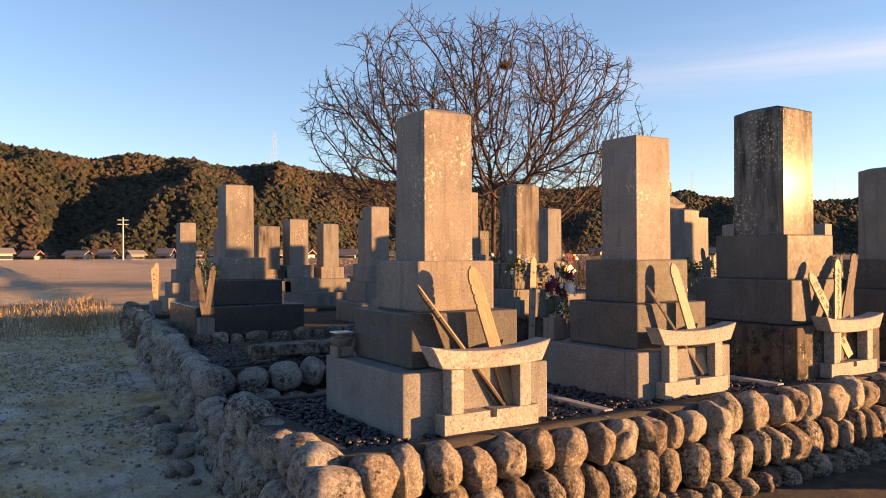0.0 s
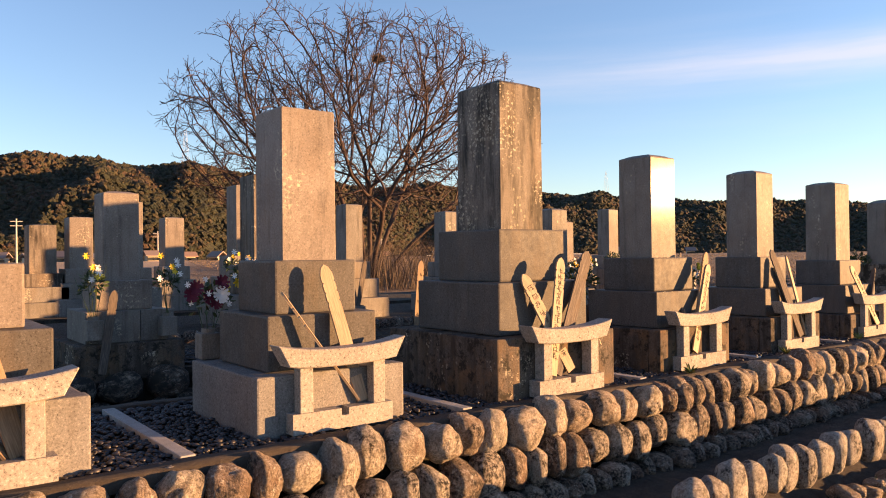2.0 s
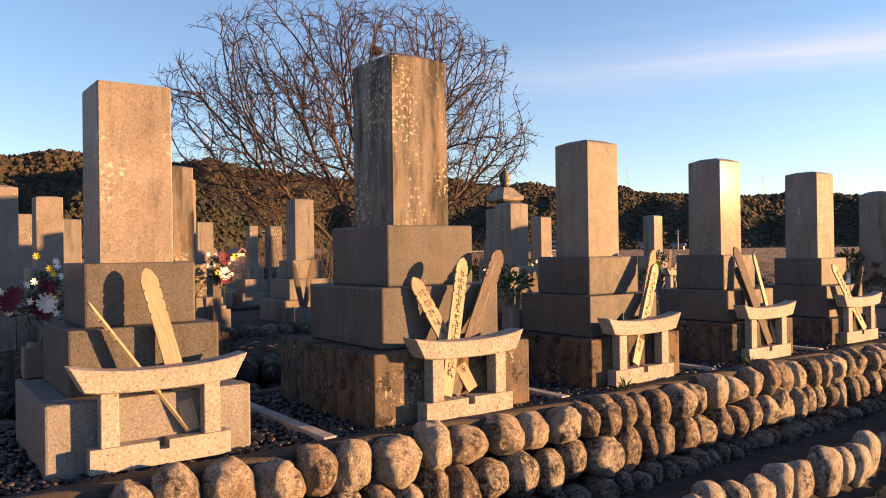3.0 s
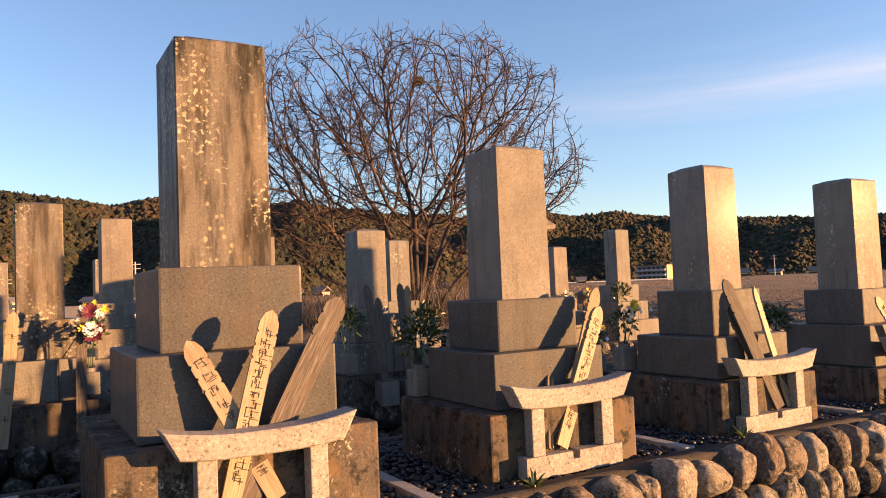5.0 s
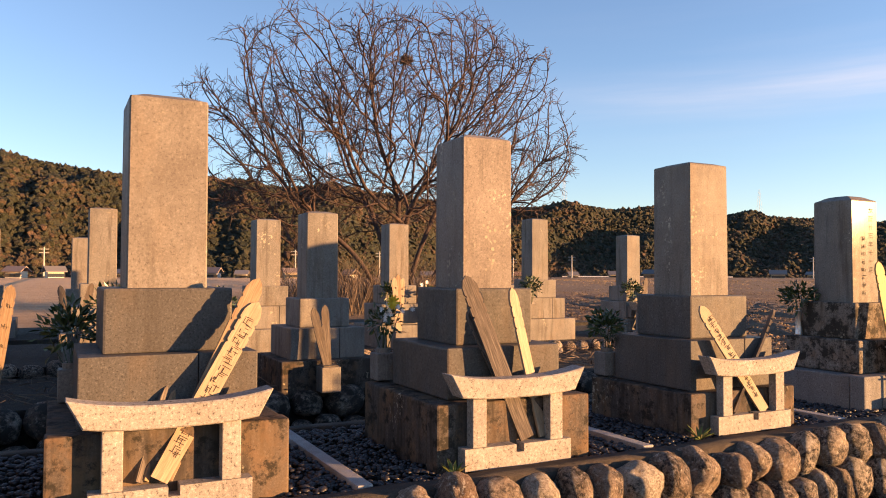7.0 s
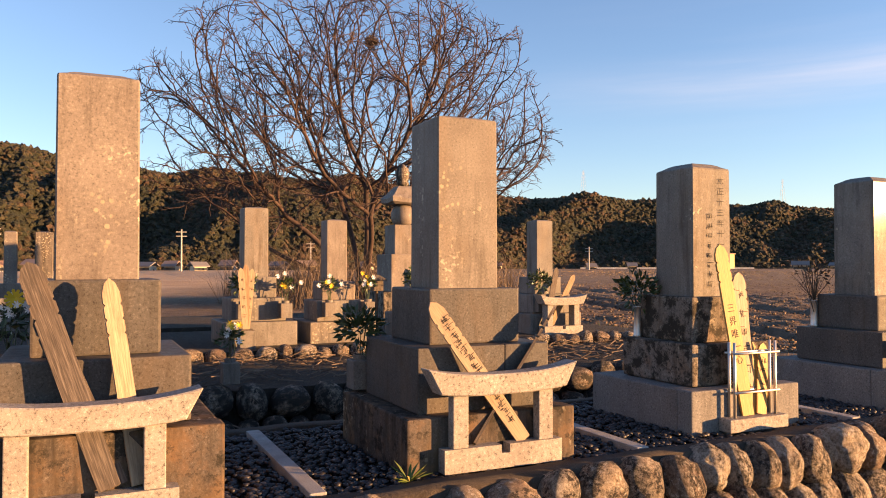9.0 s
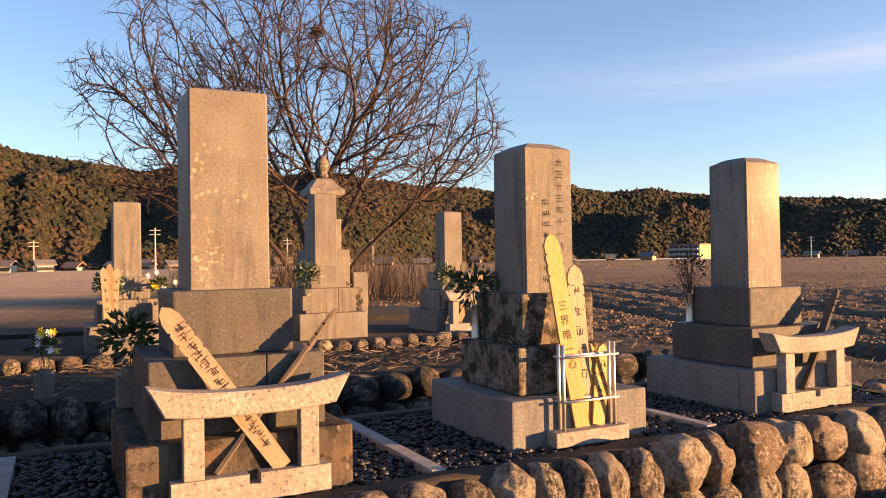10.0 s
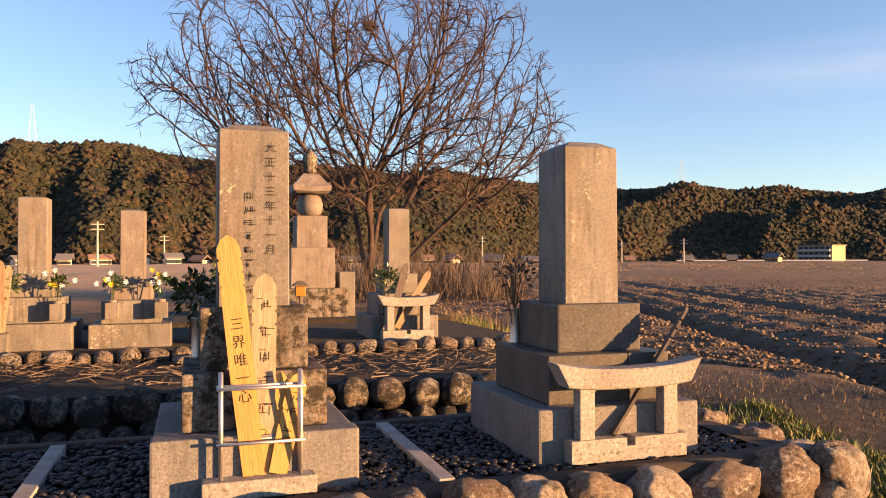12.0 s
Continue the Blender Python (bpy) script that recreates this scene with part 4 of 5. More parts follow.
# ---- pagoda monument ----
pag = tagged(empty("stone_pagoda", 12.5, 11.2, 0.05), "five-tier stone pagoda grave with a ball and flared roof", "stone pagoda")
part("base", box(-0.46, 0.46, -0.4, 0.4, -0.05, 0.40, 0.015), M_MOSSY, pag)
part("lower_block", box(-0.30, 0.30, -0.30, 0.30, 0.40, 0.95, 0.010), G[0], pag)
part("cube", box(-0.21, 0.21, -0.21, 0.21, 0.95, 1.39, 0.008), G[0], pag)
bm = bmesh.new()
turned(bm, 0, 0, [(0.10, 1.385), (0.155, 1.43), (0.178, 1.50), (0.178, 1.57), (0.155, 1.64), (0.10, 1.70)], 24)
part("ball", bm, G[0], pag, smooth=True)
bm = bmesh.new()
sq = lambda s, z, lift=0.0: [(-s, -s, z + lift), (0, -s, z), (s, -s, z + lift), (s, 0, z), (s, s, z + lift), (0, s, z), (-s, s, z + lift), (-s, 0, z)]
loft(bm, [sq(0.20, 1.70), sq(0.255, 1.72, 0.02), sq(0.262, 1.78, 0.03), sq(0.20, 1.85, 0.01), sq(0.14, 1.94), sq(0.10, 1.98)])
part("roof", bm, G[0], pag)
bm = bmesh.new()
turned(bm, 0, 0, [(0.06, 1.975), (0.10, 2.02), (0.085, 2.06), (0.095, 2.10), (0.105, 2.18), (0.09, 2.25), (0.045, 2.30), (0.004, 2.33)], 18)
part("finial", bm, G[2], pag, smooth=True)
side_stone = tagged(empty("side_stone", 12.98, 11.1, 0.05), "low granite block beside the stone pagoda", "stone block")
part("block", box(-0.11, 0.11, -0.15, 0.15, -0.05, 0.62, 0.01), G[1], side_stone)

# ---- stands, boards and holders in the rear rows ----
board_stand(12.90, 7.50, 0.62, 0.50, 0.44, "pale granite stand shaped like a low gate", 0.12)
bpy.data.objects["board_stand.007"].location.z = 0.07
memorial_board((12.74, 7.60, 0.18), (12.925, 7.68, 0.808), 0.07, M_WOOD_OLD, GREY, 0, 1)
memorial_board((12.81, 7.61, 0.18), (13.169, 7.69, 0.725), 0.07, M_WOOD_MID, "reddish weathered cedar memorial board", 0, 2)


def holder(x, y, z, boards):
    hd = tagged(empty("board_holder", x, y, z), "small square stone holder for memorial boards", "board holder", "stone board holders")
    part("block", box(-0.07, 0.07, -0.07, 0.07, -0.02, 0.16, 0.006), G[1], hd)
    part("lip", box(-0.055, 0.055, -0.055, 0.055, 0.16, 0.17, 0.003), M_GROOVE, hd)
    for i, (dx, h, mat) in enumerate(boards):
        memorial_board((x + dx * 0.12, y + 0.012 * i, z + 0.16), (x + dx, y + 0.03 + 0.012 * i, z + 0.16 + h), 0.06, mat, {M_WOOD_NEW: FRESH + " in a stone holder", M_WOOD_MID: AGED + " in a stone holder"}.get(mat, GREY), 5 if mat is M_WOOD_NEW else 0, i)


holder(9.45, 7.50, 0.08, [(-0.05, 0.57, M_WOOD_NEW), (0.0, 0.60, M_WOOD_MID), (0.06, 0.56, M_WOOD_NEW)])
holder(1.95, 7.45, 0.08, [(-0.07, 0.50, M_WOOD_OLD), (0.09, 0.50, M_WOOD_OLD)])
holder(6.42, 7.45, 0.08, [(-0.11, 0.50, M_WOOD_OLD), (0.14, 0.52, M_WOOD_OLD)])
holder(8.03, 5.72 - 0.2, 0.02, [(-0.11, 0.42, M_WOOD_OLD), (-0.02, 0.44, M_WOOD_OLD)])
holder(6.86, 5.70 - 0.18, 0.02, [(-0.13, 0.72, M_WOOD_OLD), (-0.03, 0.62, M_WOOD_OLD)])
holder(7.05, 5.70 - 0.18, 0.02, [(-0.04, 0.72, M_WOOD_OLD), (0.03, 0.70, M_WOOD_MID)])
holder(2.15, 10.75, 0.06, [(-0.03, 0.46, M_WOOD_NEW), (0.02, 0.52, M_WOOD_NEW), (0.07, 0.42, M_WOOD_OLD)])
memorial_board((4.38, 5.53, 0.02), (4.45, 5.58, 0.82), 0.07, M_WOOD_NEW, FRESH + " leaning on a pedestal", 4, 3)
memorial_board((4.80, 5.53, 0.02), (4.82, 5.60, 0.80), 0.06, M_WOOD_OLD, GREY, 4, 5)
memorial_board((5.93, 5.62, 0.0), (6.03, 5.66, 0.77), 0.07, M_WOOD_MID, AGED + " propped on the terrace", 5, 6)
memorial_board((3.2, 5.53, 0.02), (3.30, 5.58, 0.60), 0.06, M_WOOD_OLD, GREY, 0, 7)


def garden_lantern(x, y, z, h, mat, label):
    ln = tagged(empty("grave_lantern", x, y, z), label, "lantern")
    bm = bmesh.new()
    tube(bm, (0, 0, 0), (0, 0, h - 0.14), 0.018, 0.015, 8)
    part("post", bm, M_TWIG, ln)
    part("case", box(-0.055, 0.055, -0.055, 0.055, h - 0.14, h - 0.03, 0.004), mat, ln)
    bm = bmesh.new()
    loft(bm, [[(-s, -s, zz), (s, -s, zz), (s, s, zz), (-s, s, zz)] for s, zz in ((0.085, h - 0.03), (0.08, h - 0.015), (0.02, h + 0.03))])
    part("cap", bm, M_GROOVE, ln)
    return ln


garden_lantern(10.93, 8.1, 0.07, 0.63, M_GROOVE, "dark metal grave lantern on a post")
garden_lantern(12.10, 9.2, 0.07, 0.50, M_AMBER, "yellow glass grave lantern with a dark cap")
# a low dark slab and a flat stone on the middle terrace
part_slab = tagged(empty("stone_slab", 2.35, 5.95, 0.0), "long dark mossy stone slab on bearers", "stone slab")
part("top", box(-0.45, 0.45, -0.12, 0.12, 0.05, 0.13, 0.01), M_MOSSY, part_slab)
part("bearer", box(-0.42, -0.25, -0.1, 0.1, -0.02, 0.05, 0.006), M_MOSSY, part_slab)
part("bearer", box(0.25, 0.42, -0.1, 0.1, -0.02, 0.05, 0.006), M_MOSSY, part_slab)
flat = new("flat_stone", ROCKS[3])
flat.matrix_basis = pose(10.97, 7.0, 0.03, 0, 0, 20) @ Matrix.Diagonal((0.36, 0.24, 0.09, 1))
tagged(flat, "flat pale river stone lying among twigs", "stone")


# ---- pebbles, twigs and grass ----
def front_y(x):
    return 2.86 + 0.033 * max(0.0, x - 6.0)


def ico(sub=1):
    bm = bmesh.new()
    bmesh.ops.create_icosphere(bm, subdivisions=sub, radius=1.0)
    out = np.array([v.co for v in bm.verts]), np.array([[v.index for v in f.verts] for f in bm.faces])
    bm.free()
    return out


PLINTHS = [(x - ds[2], x + w + ds[2], y - ds[2], y + sd + ds[2] + 0.05) for x, y, w, sd, zs, ds, *_ in ROW_A] + [(cx - 0.275, cx + 0.275, y, y + d) for cx, y, d in STANDS] + [(10.97, 11.38, 3.25, 3.35)]
DIV = (2.93, 4.42, 5.90, 7.37, 8.86, 10.37, 11.86)


def free(x, y, gap=0.008):
    return all(not (a - gap < x < b + gap and c - gap < y < d + gap) for a, b, c, d in PLINTHS) and all(abs(x - d) > 0.038 or y > 4.29 for d in DIV)


rng = random.Random(9)
spots = []
for _ in range(30000):
    x, y = rng.uniform(1.42, 13.36), rng.uniform(3.0, 4.31)
    if y < front_y(x) + 0.165 or not free(x, y):
        continue
    s = rng.uniform(0.009, 0.019)
    spots.append((x, y, -0.024 + rng.uniform(0, 0.022), s * rng.uniform(0.9, 1.5), s, s * rng.uniform(0.5, 0.8), rng.uniform(0, 6.28)))
for _ in range(4000):
    x, y = rng.uniform(1.6, 4.2), rng.uniform(5.75, 7.1)
    s = rng.uniform(0.010, 0.022)
    spots.append((x, y, 0.002 + rng.uniform(0, 0.012), s * rng.uniform(0.9, 1.5), s, s * rng.uniform(0.5, 0.8), rng.uniform(0, 6.28)))
PEB = spots


# ---- cobble wall stones ----
def wall_thing(name, label):
    return tagged(empty(name, 0, 0, 0), label, "wall", kind="structure")


rng = random.Random(5)
wall_a = wall_thing("cobble_wall_front", "two courses of rounded river cobbles set in earth")
TOP, LOW, FOOTING = (-0.088, 0.20, 0.178, 0.0), (-0.283, 0.215, 0.172, 0.045), (-0.45, 0.13, 0.13, 0.085)
for pa, pb in (((1.36, 2.87, 0), (6.0, 2.87, 0)), ((6.0, 2.87, 0), (11.4, 3.047, 0))):
    cobbles(wall_a, "cobble", pa, pb, [TOP], rng, ROCKS if pa[0] < 5 else ROCKS[:7] + ROCKS_CRUST, 0.20)
    cobbles(wall_a, "cobble", pa, pb, [LOW, FOOTING], rng, ROCKS_CRUST, 0.20)
cobbles(wall_a, "cobble", (11.4, 3.047, 0), (13.5, 3.118, 0), [(-0.09, 0.235, 0.25, 0.0)], rng, ROCKS, 0.22)
cobbles(wall_a, "cobble", (11.4, 3.047, 0), (13.55, 3.118, 0), [(-0.295, 0.24, 0.22, 0.045), FOOTING], rng, ROCKS_CRUST, 0.20)
cobbles(wall_a, "cobble", (13.6, 3.14, 0), (13.5, 4.4, 0), [(-0.09, 0.24, 0.2, 0.0), (-0.3, 0.24, 0.2, 0.05)], rng, ROCKS, 0.2)
wall_l = wall_thing("cobble_wall_side", "mossy stacked river cobbles in shade")
for ya, yb, zt in ((2.98, 4.42, 0.0), (4.42, 5.55, -0.14), (5.55, 7.2, 0.02), (7.2, 9.6, 0.08), (10.4, 12.7, 0.06)):
    stones = ROCKS_PALE if ya < 8 else ROCKS_FAR
    cobbles(wall_l, "cobble", (left_x(yb), yb, 0), (left_x(ya), ya, 0), [(zt - 0.07, 0.22, 0.23, -0.07), (zt - 0.27, 0.24, 0.19, -0.03), (zt - 0.45, 0.2, 0.2, 0.0), (-0.56, 0.11, 0.17, 0.07)], rng, stones, 0.22)
for (x, y, z), (a, b, c), turn, kind in (((1.235, 2.83, -0.115), (0.30, 0.25, 0.25), 25, ROCKS_PALE[5]), ((13.60, 3.12, -0.10), (0.21, 0.24, 0.29), 70, ROCKS[5]), ((1.26, 2.80, -0.33), (0.26, 0.24, 0.24), 40, ROCKS_CRUST[2]), ((1.30, 2.79, -0.48), (0.2, 0.2, 0.14), 10, ROCKS_CRUST[4])):
    ob = new("cobble", kind)
    ob.parent = wall_a
    ob.matrix_basis = pose(x, y, z, 8, 5, turn) @ Matrix.Diagonal((a, b, c, 1))
# stones rolled from the side wall onto the yard
for i in range(26):
    y = rng.uniform(2.7, 6.6)
    size = rng.uniform(0.05, 0.13)
    x = left_x(y) - 0.15 - rng.uniform(0, 0.16)
    loose = new("loose_stone", rng.choice(ROCKS_PALE))
    loose.matrix_basis = pose(x, y, ground_z(x, y) + size * 0.2, rng.uniform(-15, 15), rng.uniform(-15, 15), rng.uniform(0, 360)) @ Matrix.Diagonal((size * 1.4, size, size * 0.8, 1))
    tagged(loose, "pale loose river stone at the foot of the wall", "stone", "loose stones beside the wall")
wall_b = wall_thing("cobble_wall_middle", "single course of dark cobbles below a terrace")
B_COURSES = [(-0.075, 0.22, 0.25, -0.02), (-0.26, 0.18, 0.2, 0.03)]
cobbles(wall_b, "cobble", (1.45, 5.56, 0), (2.7, 5.56, 0), B_COURSES, rng, ROCKS_PALE, 0.2)
cobbles(wall_b, "cobble", (2.7, 5.56, 0), (13.75, 5.56, 0), B_COURSES, rng, ROCKS_MOSS_SHADE, 0.2)
wall_c = wall_thing("cobble_wall_back", "low row of rounded cobbles edging a terrace")
cobbles(wall_c, "cobble", (1.6, 7.24, 0), (14.1, 7.24, 0), [(0.035, 0.15, 0.18, 0.0)], rng, ROCKS_FAR, 0.16)
kerb = wall_thing("cobble_kerb", "low kerb of pale rounded river cobbles")
cobbles(kerb, "cobble", (4.85, 2.02, 0), (14.5, 2.08, 0), [(-0.35, 0.23, 0.17, 0.0)], rng, ROCKS_PALE, 0.15)
cobbles(kerb, "cobble", (4.9, 1.93, 0), (14.5, 1.99, 0), [(-0.57, 0.08, 0.13, 0.0)], rng, ROCKS, 0.15)


# ---- bare tree ----
def bare_tree(x, y, z, seed):
    """Branches that grow, step by step, towards points spread through the crown's volume."""
    rs = np.random.RandomState(seed)
    tree = empty("bare_tree", x, y, z)
    fx, fy = np.array((0.87, -0.49, 0.0)), np.array((0.49, 0.87, 0.0))
    up = np.array((0.0, 0.0, 1.0))
    pts = []
    while len(pts) < 5600:
        u, v, h = rs.uniform(-7.4, 6.2), rs.uniform(-5.6, 5.6), rs.uniform(1.6, 9.9)
        a = (u + 0.45) / (6.15 if u < -0.45 else 5.9)
        c = (h - 5.2) / (4.05 if h > 5.2 else 3.3)
        lump = 1.0 + 0.22 * noise.noise((u * 0.55, v * 0.55, h * 0.55)) + 0.12 * noise.noise((u * 1.7, v * 1.7, h * 1.7))
        shell = abs(a) ** 2.3 + abs(v / 5.4) ** 2.3 + abs(c) ** 2.3
        if shell > lump or shell < 0.06 or (h < 3.4 and math.hypot(u, v) < 2.2 + 0.8 * h / 3):
            continue
        if noise.noise((u * 0.62 + 9, v * 0.62, h * 0.75)) < -0.04:
            continue
        pts.append(fx * u + fy * v + up * h)
    goal = np.array(pts)
    pos, par, heads = [], [], []
    stems = ((-1.5, -0.2, 2.6), (-0.6, 0.5, 3.1), (0.05, -0.2, 3.3), (0.75, 0.2, 2.9), (1.6, -0.1, 2.2), (-0.2, 1.1, 2.6), (0.3, -1.2, 2.6), (-2.2, 0.2, 1.8))
    for a, b, h in stems:
        k = -1
        foot = fx * a * 0.22 + fy * b * 0.22
        lean = fx * a + fy * b
        for i in range(13):
            t = i / 12
            jig = rs.normal(0, 0.035, 3)
            pos.append(foot + lean * (0.35 * t + 0.75 * t * t) + up * (h * t - 0.15) + jig)
            par.append(k)
            k = len(pos) - 1
    pos = [np.array(p) for p in pos]
    step, reach, kill = 0.21, 2.8, 0.30
    near = np.full(len(goal), 1e9)
    owner = np.zeros(len(goal), int)
    fresh = list(range(len(pos)))
    grown = [0] * len(pos)
    live = np.ones(len(goal), bool)
    for _ in range(110):
        for lo in range(0, len(fresh), 400):
            idx = fresh[lo:lo + 400]
            d = np.linalg.norm(goal[:, None, :] - np.array([pos[i] for i in idx])[None], axis=2)
            m = d.argmin(1)
            dm = d[np.arange(len(goal)), m]
            better = dm < near
            near[better] = dm[better]
            owner[better] = np.array(idx)[m[better]]
        live &= near > kill
        use = np.where(live & (near < reach))[0]
        if len(use) == 0:
            break
        pull = {}
        for g in use:
            o = owner[g]
            d = goal[g] - pos[o]
            pull[o] = pull.get(o, 0) + d / np.linalg.norm(d)
        fresh = []
        for o, d in pull.items():
            if grown[o] >= 3:
                continue
            d = d / (np.linalg.norm(d) + 1e-9)
            back = pos[o] - pos[par[o]] if par[o] >= 0 else up
            rise = pos[o] - up * 0.8
            d = d + 0.45 * back / (np.linalg.norm(back) + 1e-9) + 0.35 * rise / np.linalg.norm(rise) + rs.normal(0, 0.14, 3)
            grown[o] += 1
            pos.append(pos[o] + d / np.linalg.norm(d) * step)
            par.append(int(o))
            grown.append(0)
            fresh.append(len(pos) - 1)
        if not fresh:
            break
    kids = [[] for _ in pos]
    for i, p in enumerate(par):
        if p >= 0:
            kids[p].append(i)
    for _ in range(4):
        pos = [p if par[i] < 0 or not kids[i] else p * 0.5 + pos[par[i]] * 0.25 + sum(pos[k] for k in kids[i]) / len(kids[i]) * 0.25 for i, p in enumerate(pos)]
    # short twigs along the thin branches
    thin = [i for i in range(len(stems) * 13, len(pos)) if len(kids[i]) <= 1]
    for i in thin:
        for _ in range(2 if kids[i] else 3):
            if rs.uniform() < 0.22:
                continue
            axis_ = pos[i] - pos[par[i]]
            d = axis_ / np.linalg.norm(axis_) * 0.8 + rs.normal(0, 0.55, 3) + up * 0.05
            k, q, ln = i, pos[i], rs.uniform(0.08, 0.15)
            for _ in range(rs.randint(2, 5)):
                d = d / np.linalg.norm(d) + rs.normal(0, 0.14, 3)
                q = q + d / np.linalg.norm(d) * ln
                pos.append(q)
                par.append(k)
                k = len(pos) - 1
                if rs.uniform() < 0.45:
                    spur = d / np.linalg.norm(d) * 0.7 + rs.normal(0, 0.55, 3)
                    pos.append(q + spur / np.linalg.norm(spur) * rs.uniform(0.10, 0.24))
                    par.append(k)
    n = len(pos)
    kids = [[] for _ in range(n)]
    for i, p in enumerate(par):
        if p >= 0:
            kids[p].append(i)
    area = np.full(n, 0.0)
    for i in range(n - 1, -1, -1):
        if not kids[i]:
            area[i] = 0.0066 ** 3.1
        if par[i] >= 0:
            area[par[i]] += area[i]
    rad = np.minimum(area ** (1 / 3.1), 0.17)
    verts, faces = [], []

    def limb(chain, radii, verts, faces):
        sides = 8 if radii[0] > 0.06 else 5 if radii[0] > 0.022 else 3
        start, prev = len(verts), None
        path = [Vector(p) for p in chain]
        for i, (p, r) in enumerate(zip(path, radii)):
            d = (path[min(i + 1, len(path) - 1)] - path[max(i - 1, 0)]).normalized()
            a = d.orthogonal().normalized() if prev is None else (prev - d * prev.dot(d)).normalized()
            prev = a
            b = d.cross(a)
            for k in range(sides):
                verts.append(p + (a * math.cos(k * math.tau / sides) + b * math.sin(k * math.tau / sides)) * r)
        for i in range(len(path) - 1):
            for k in range(sides):
                faces.append((start + i * sides + k, start + i * sides + (k + 1) % sides, start + (i + 1) * sides + (k + 1) % sides, start + (i + 1) * sides + k))

    todo = [(i, -1) for i in range(n) if par[i] < 0]
    while todo:
        i, p = todo.pop()
        root = p < 0
        chain, radii = ([pos[p]], [min(rad[p], rad[i] * 1.15)]) if p >= 0 else ([], [])
        while True:
            chain.append(pos[i])
            radii.append(rad[i])
            if not kids[i]:
                break
            ks = sorted(kids[i], key=lambda k: -area[k])
            todo += [(k, i) for k in ks[1:]]
            i = ks[0]
        if root:
            sv, sf = [], []
            limb(chain, radii, sv, sf)
            raw_ob("stem", sv, sf, M_BARK, tree, True)
        else:
            limb(chain, radii, verts, faces)
    raw_ob("crown", verts, faces, M_BARK, tree, True)
    return tagged(tree, "leafless spreading tree with many reddish-brown twigs", "tree")


bare_tree(15.9, 22.3, -0.35, 11)


def twig_ball(bm, c, rad, count, r):
    for _ in range(count):
        a = Vector((r.gauss(0, 1), r.gauss(0, 1), r.gauss(0, 0.7))).normalized() * rad * r.uniform(0.4, 1.0)
        d = Vector((r.gauss(0, 1), r.gauss(0, 1), r.gauss(0, 0.3))).normalized() * rad * 0.7
        tube(bm, Vector(c) + a - d, Vector(c) + a + d, 0.012, 0.006, 3)


bm = bmesh.new()
twig_ball(bm, (0, 0, 0), 0.17, 220, random.Random(4))
nest = mesh_ob("bird_nest", bm, M_TWIG)
nest.matrix_basis = pose(15.55, 21.0, 7.25)
tagged(nest, "dark round bird nest of twigs in the bare tree", "nest")

# ---- hills ----
# (azimuth in degrees, height of the skyline in degrees, distance of the crest, distance of the foot)
SKYLINE = [(-180, 1.5, 900, 700), (-40, 1.2, 900, 700), (0, 2.0, 700, 520), (20, 2.9, 620, 430), (31, 3.5, 600, 400), (38, 3.9, 560, 380), (41, 4.2, 540, 370), (45, 4.6, 520, 360), (47, 4.9, 500, 350), (50, 4.7, 480, 340), (54, 5.2, 460, 330), (57, 5.0, 440, 320), (60, 5.5, 420, 300), (63, 5.6, 400, 290), (66, 6.0, 380, 270), (69, 6.5, 360, 250), (71, 6.5, 350, 240), (73, 6.0, 340, 230), (76, 6.7, 330, 220), (80, 7.1, 320, 215), (83, 6.6, 320, 210), (87, 7.3, 320, 210), (92, 7.6, 320, 210), (97, 7.7, 320, 210), (103, 7.3, 330, 220), (115, 6.5, 360, 260), (140, 4.0, 500, 380), (180, 1.5, 900, 700)]
AZ, EL, CREST, FOOT = (np.array(c, float) for c in zip(*SKYLINE))


def hill_z(az, rr):
    el, c, f = np.interp(az, AZ, EL), np.interp(az, AZ, CREST), np.interp(az, AZ, FOOT)
    top = 0.86 + c * math.tan(radians(float(el))) - 3.0
    t = (rr - f) / (c - f)
    if t <= 0:
        return -1.5
    ca, sa = math.cos(radians(az)) * rr, math.sin(radians(az)) * rr
    spur = 0.45 - 1.4 * abs(noise.noise((az * 0.085 + 0.9 * t, t * 0.7, 9))) + 0.3 * noise.noise((az * 0.45, t * 2.0, 4))
    s = smooth01(0, 1, min(1.0, max(0.0, t + 1.15 * spur * math.sqrt(min(t, 1.0)) * (1 - min(t, 1.0))))) ** 0.8
    gully = 1 + 0.22 * noise.noise((ca * 0.017, sa * 0.017, 1)) * (1 - min(t, 1) ** 4) + 0.1 * noise.noise((ca * 0.05, sa * 0.05, 5)) * (1 - min(t, 1) ** 3)
    return -1.5 + (top + 1.5) * s * gully if t <= 1 else top * (1 - 0.3 * (t - 1))


verts, faces = [], []
azs = np.arange(-20, 141, 0.4)
rows = np.linspace(0, 1.8, 26)
for a in azs:
    f, c = float(np.interp(a, AZ, FOOT)), float(np.interp(a, AZ, CREST))
    for t in rows:
        rr = f + (c - f) * t
        verts.append((rr * math.cos(radians(a)), rr * math.sin(radians(a)), hill_z(float(a), rr)))
nr = len(rows)
faces = [(i * nr + j, (i + 1) * nr + j, (i + 1) * nr + j + 1, i * nr + j + 1) for i in range(len(azs) - 1) for j in range(nr - 1)]
hills = raw_ob("hills", verts, faces, M_FOREST, smooth=True)
tagged(hills, "wooded hills beyond the fields in autumn", "hills", kind="structure")


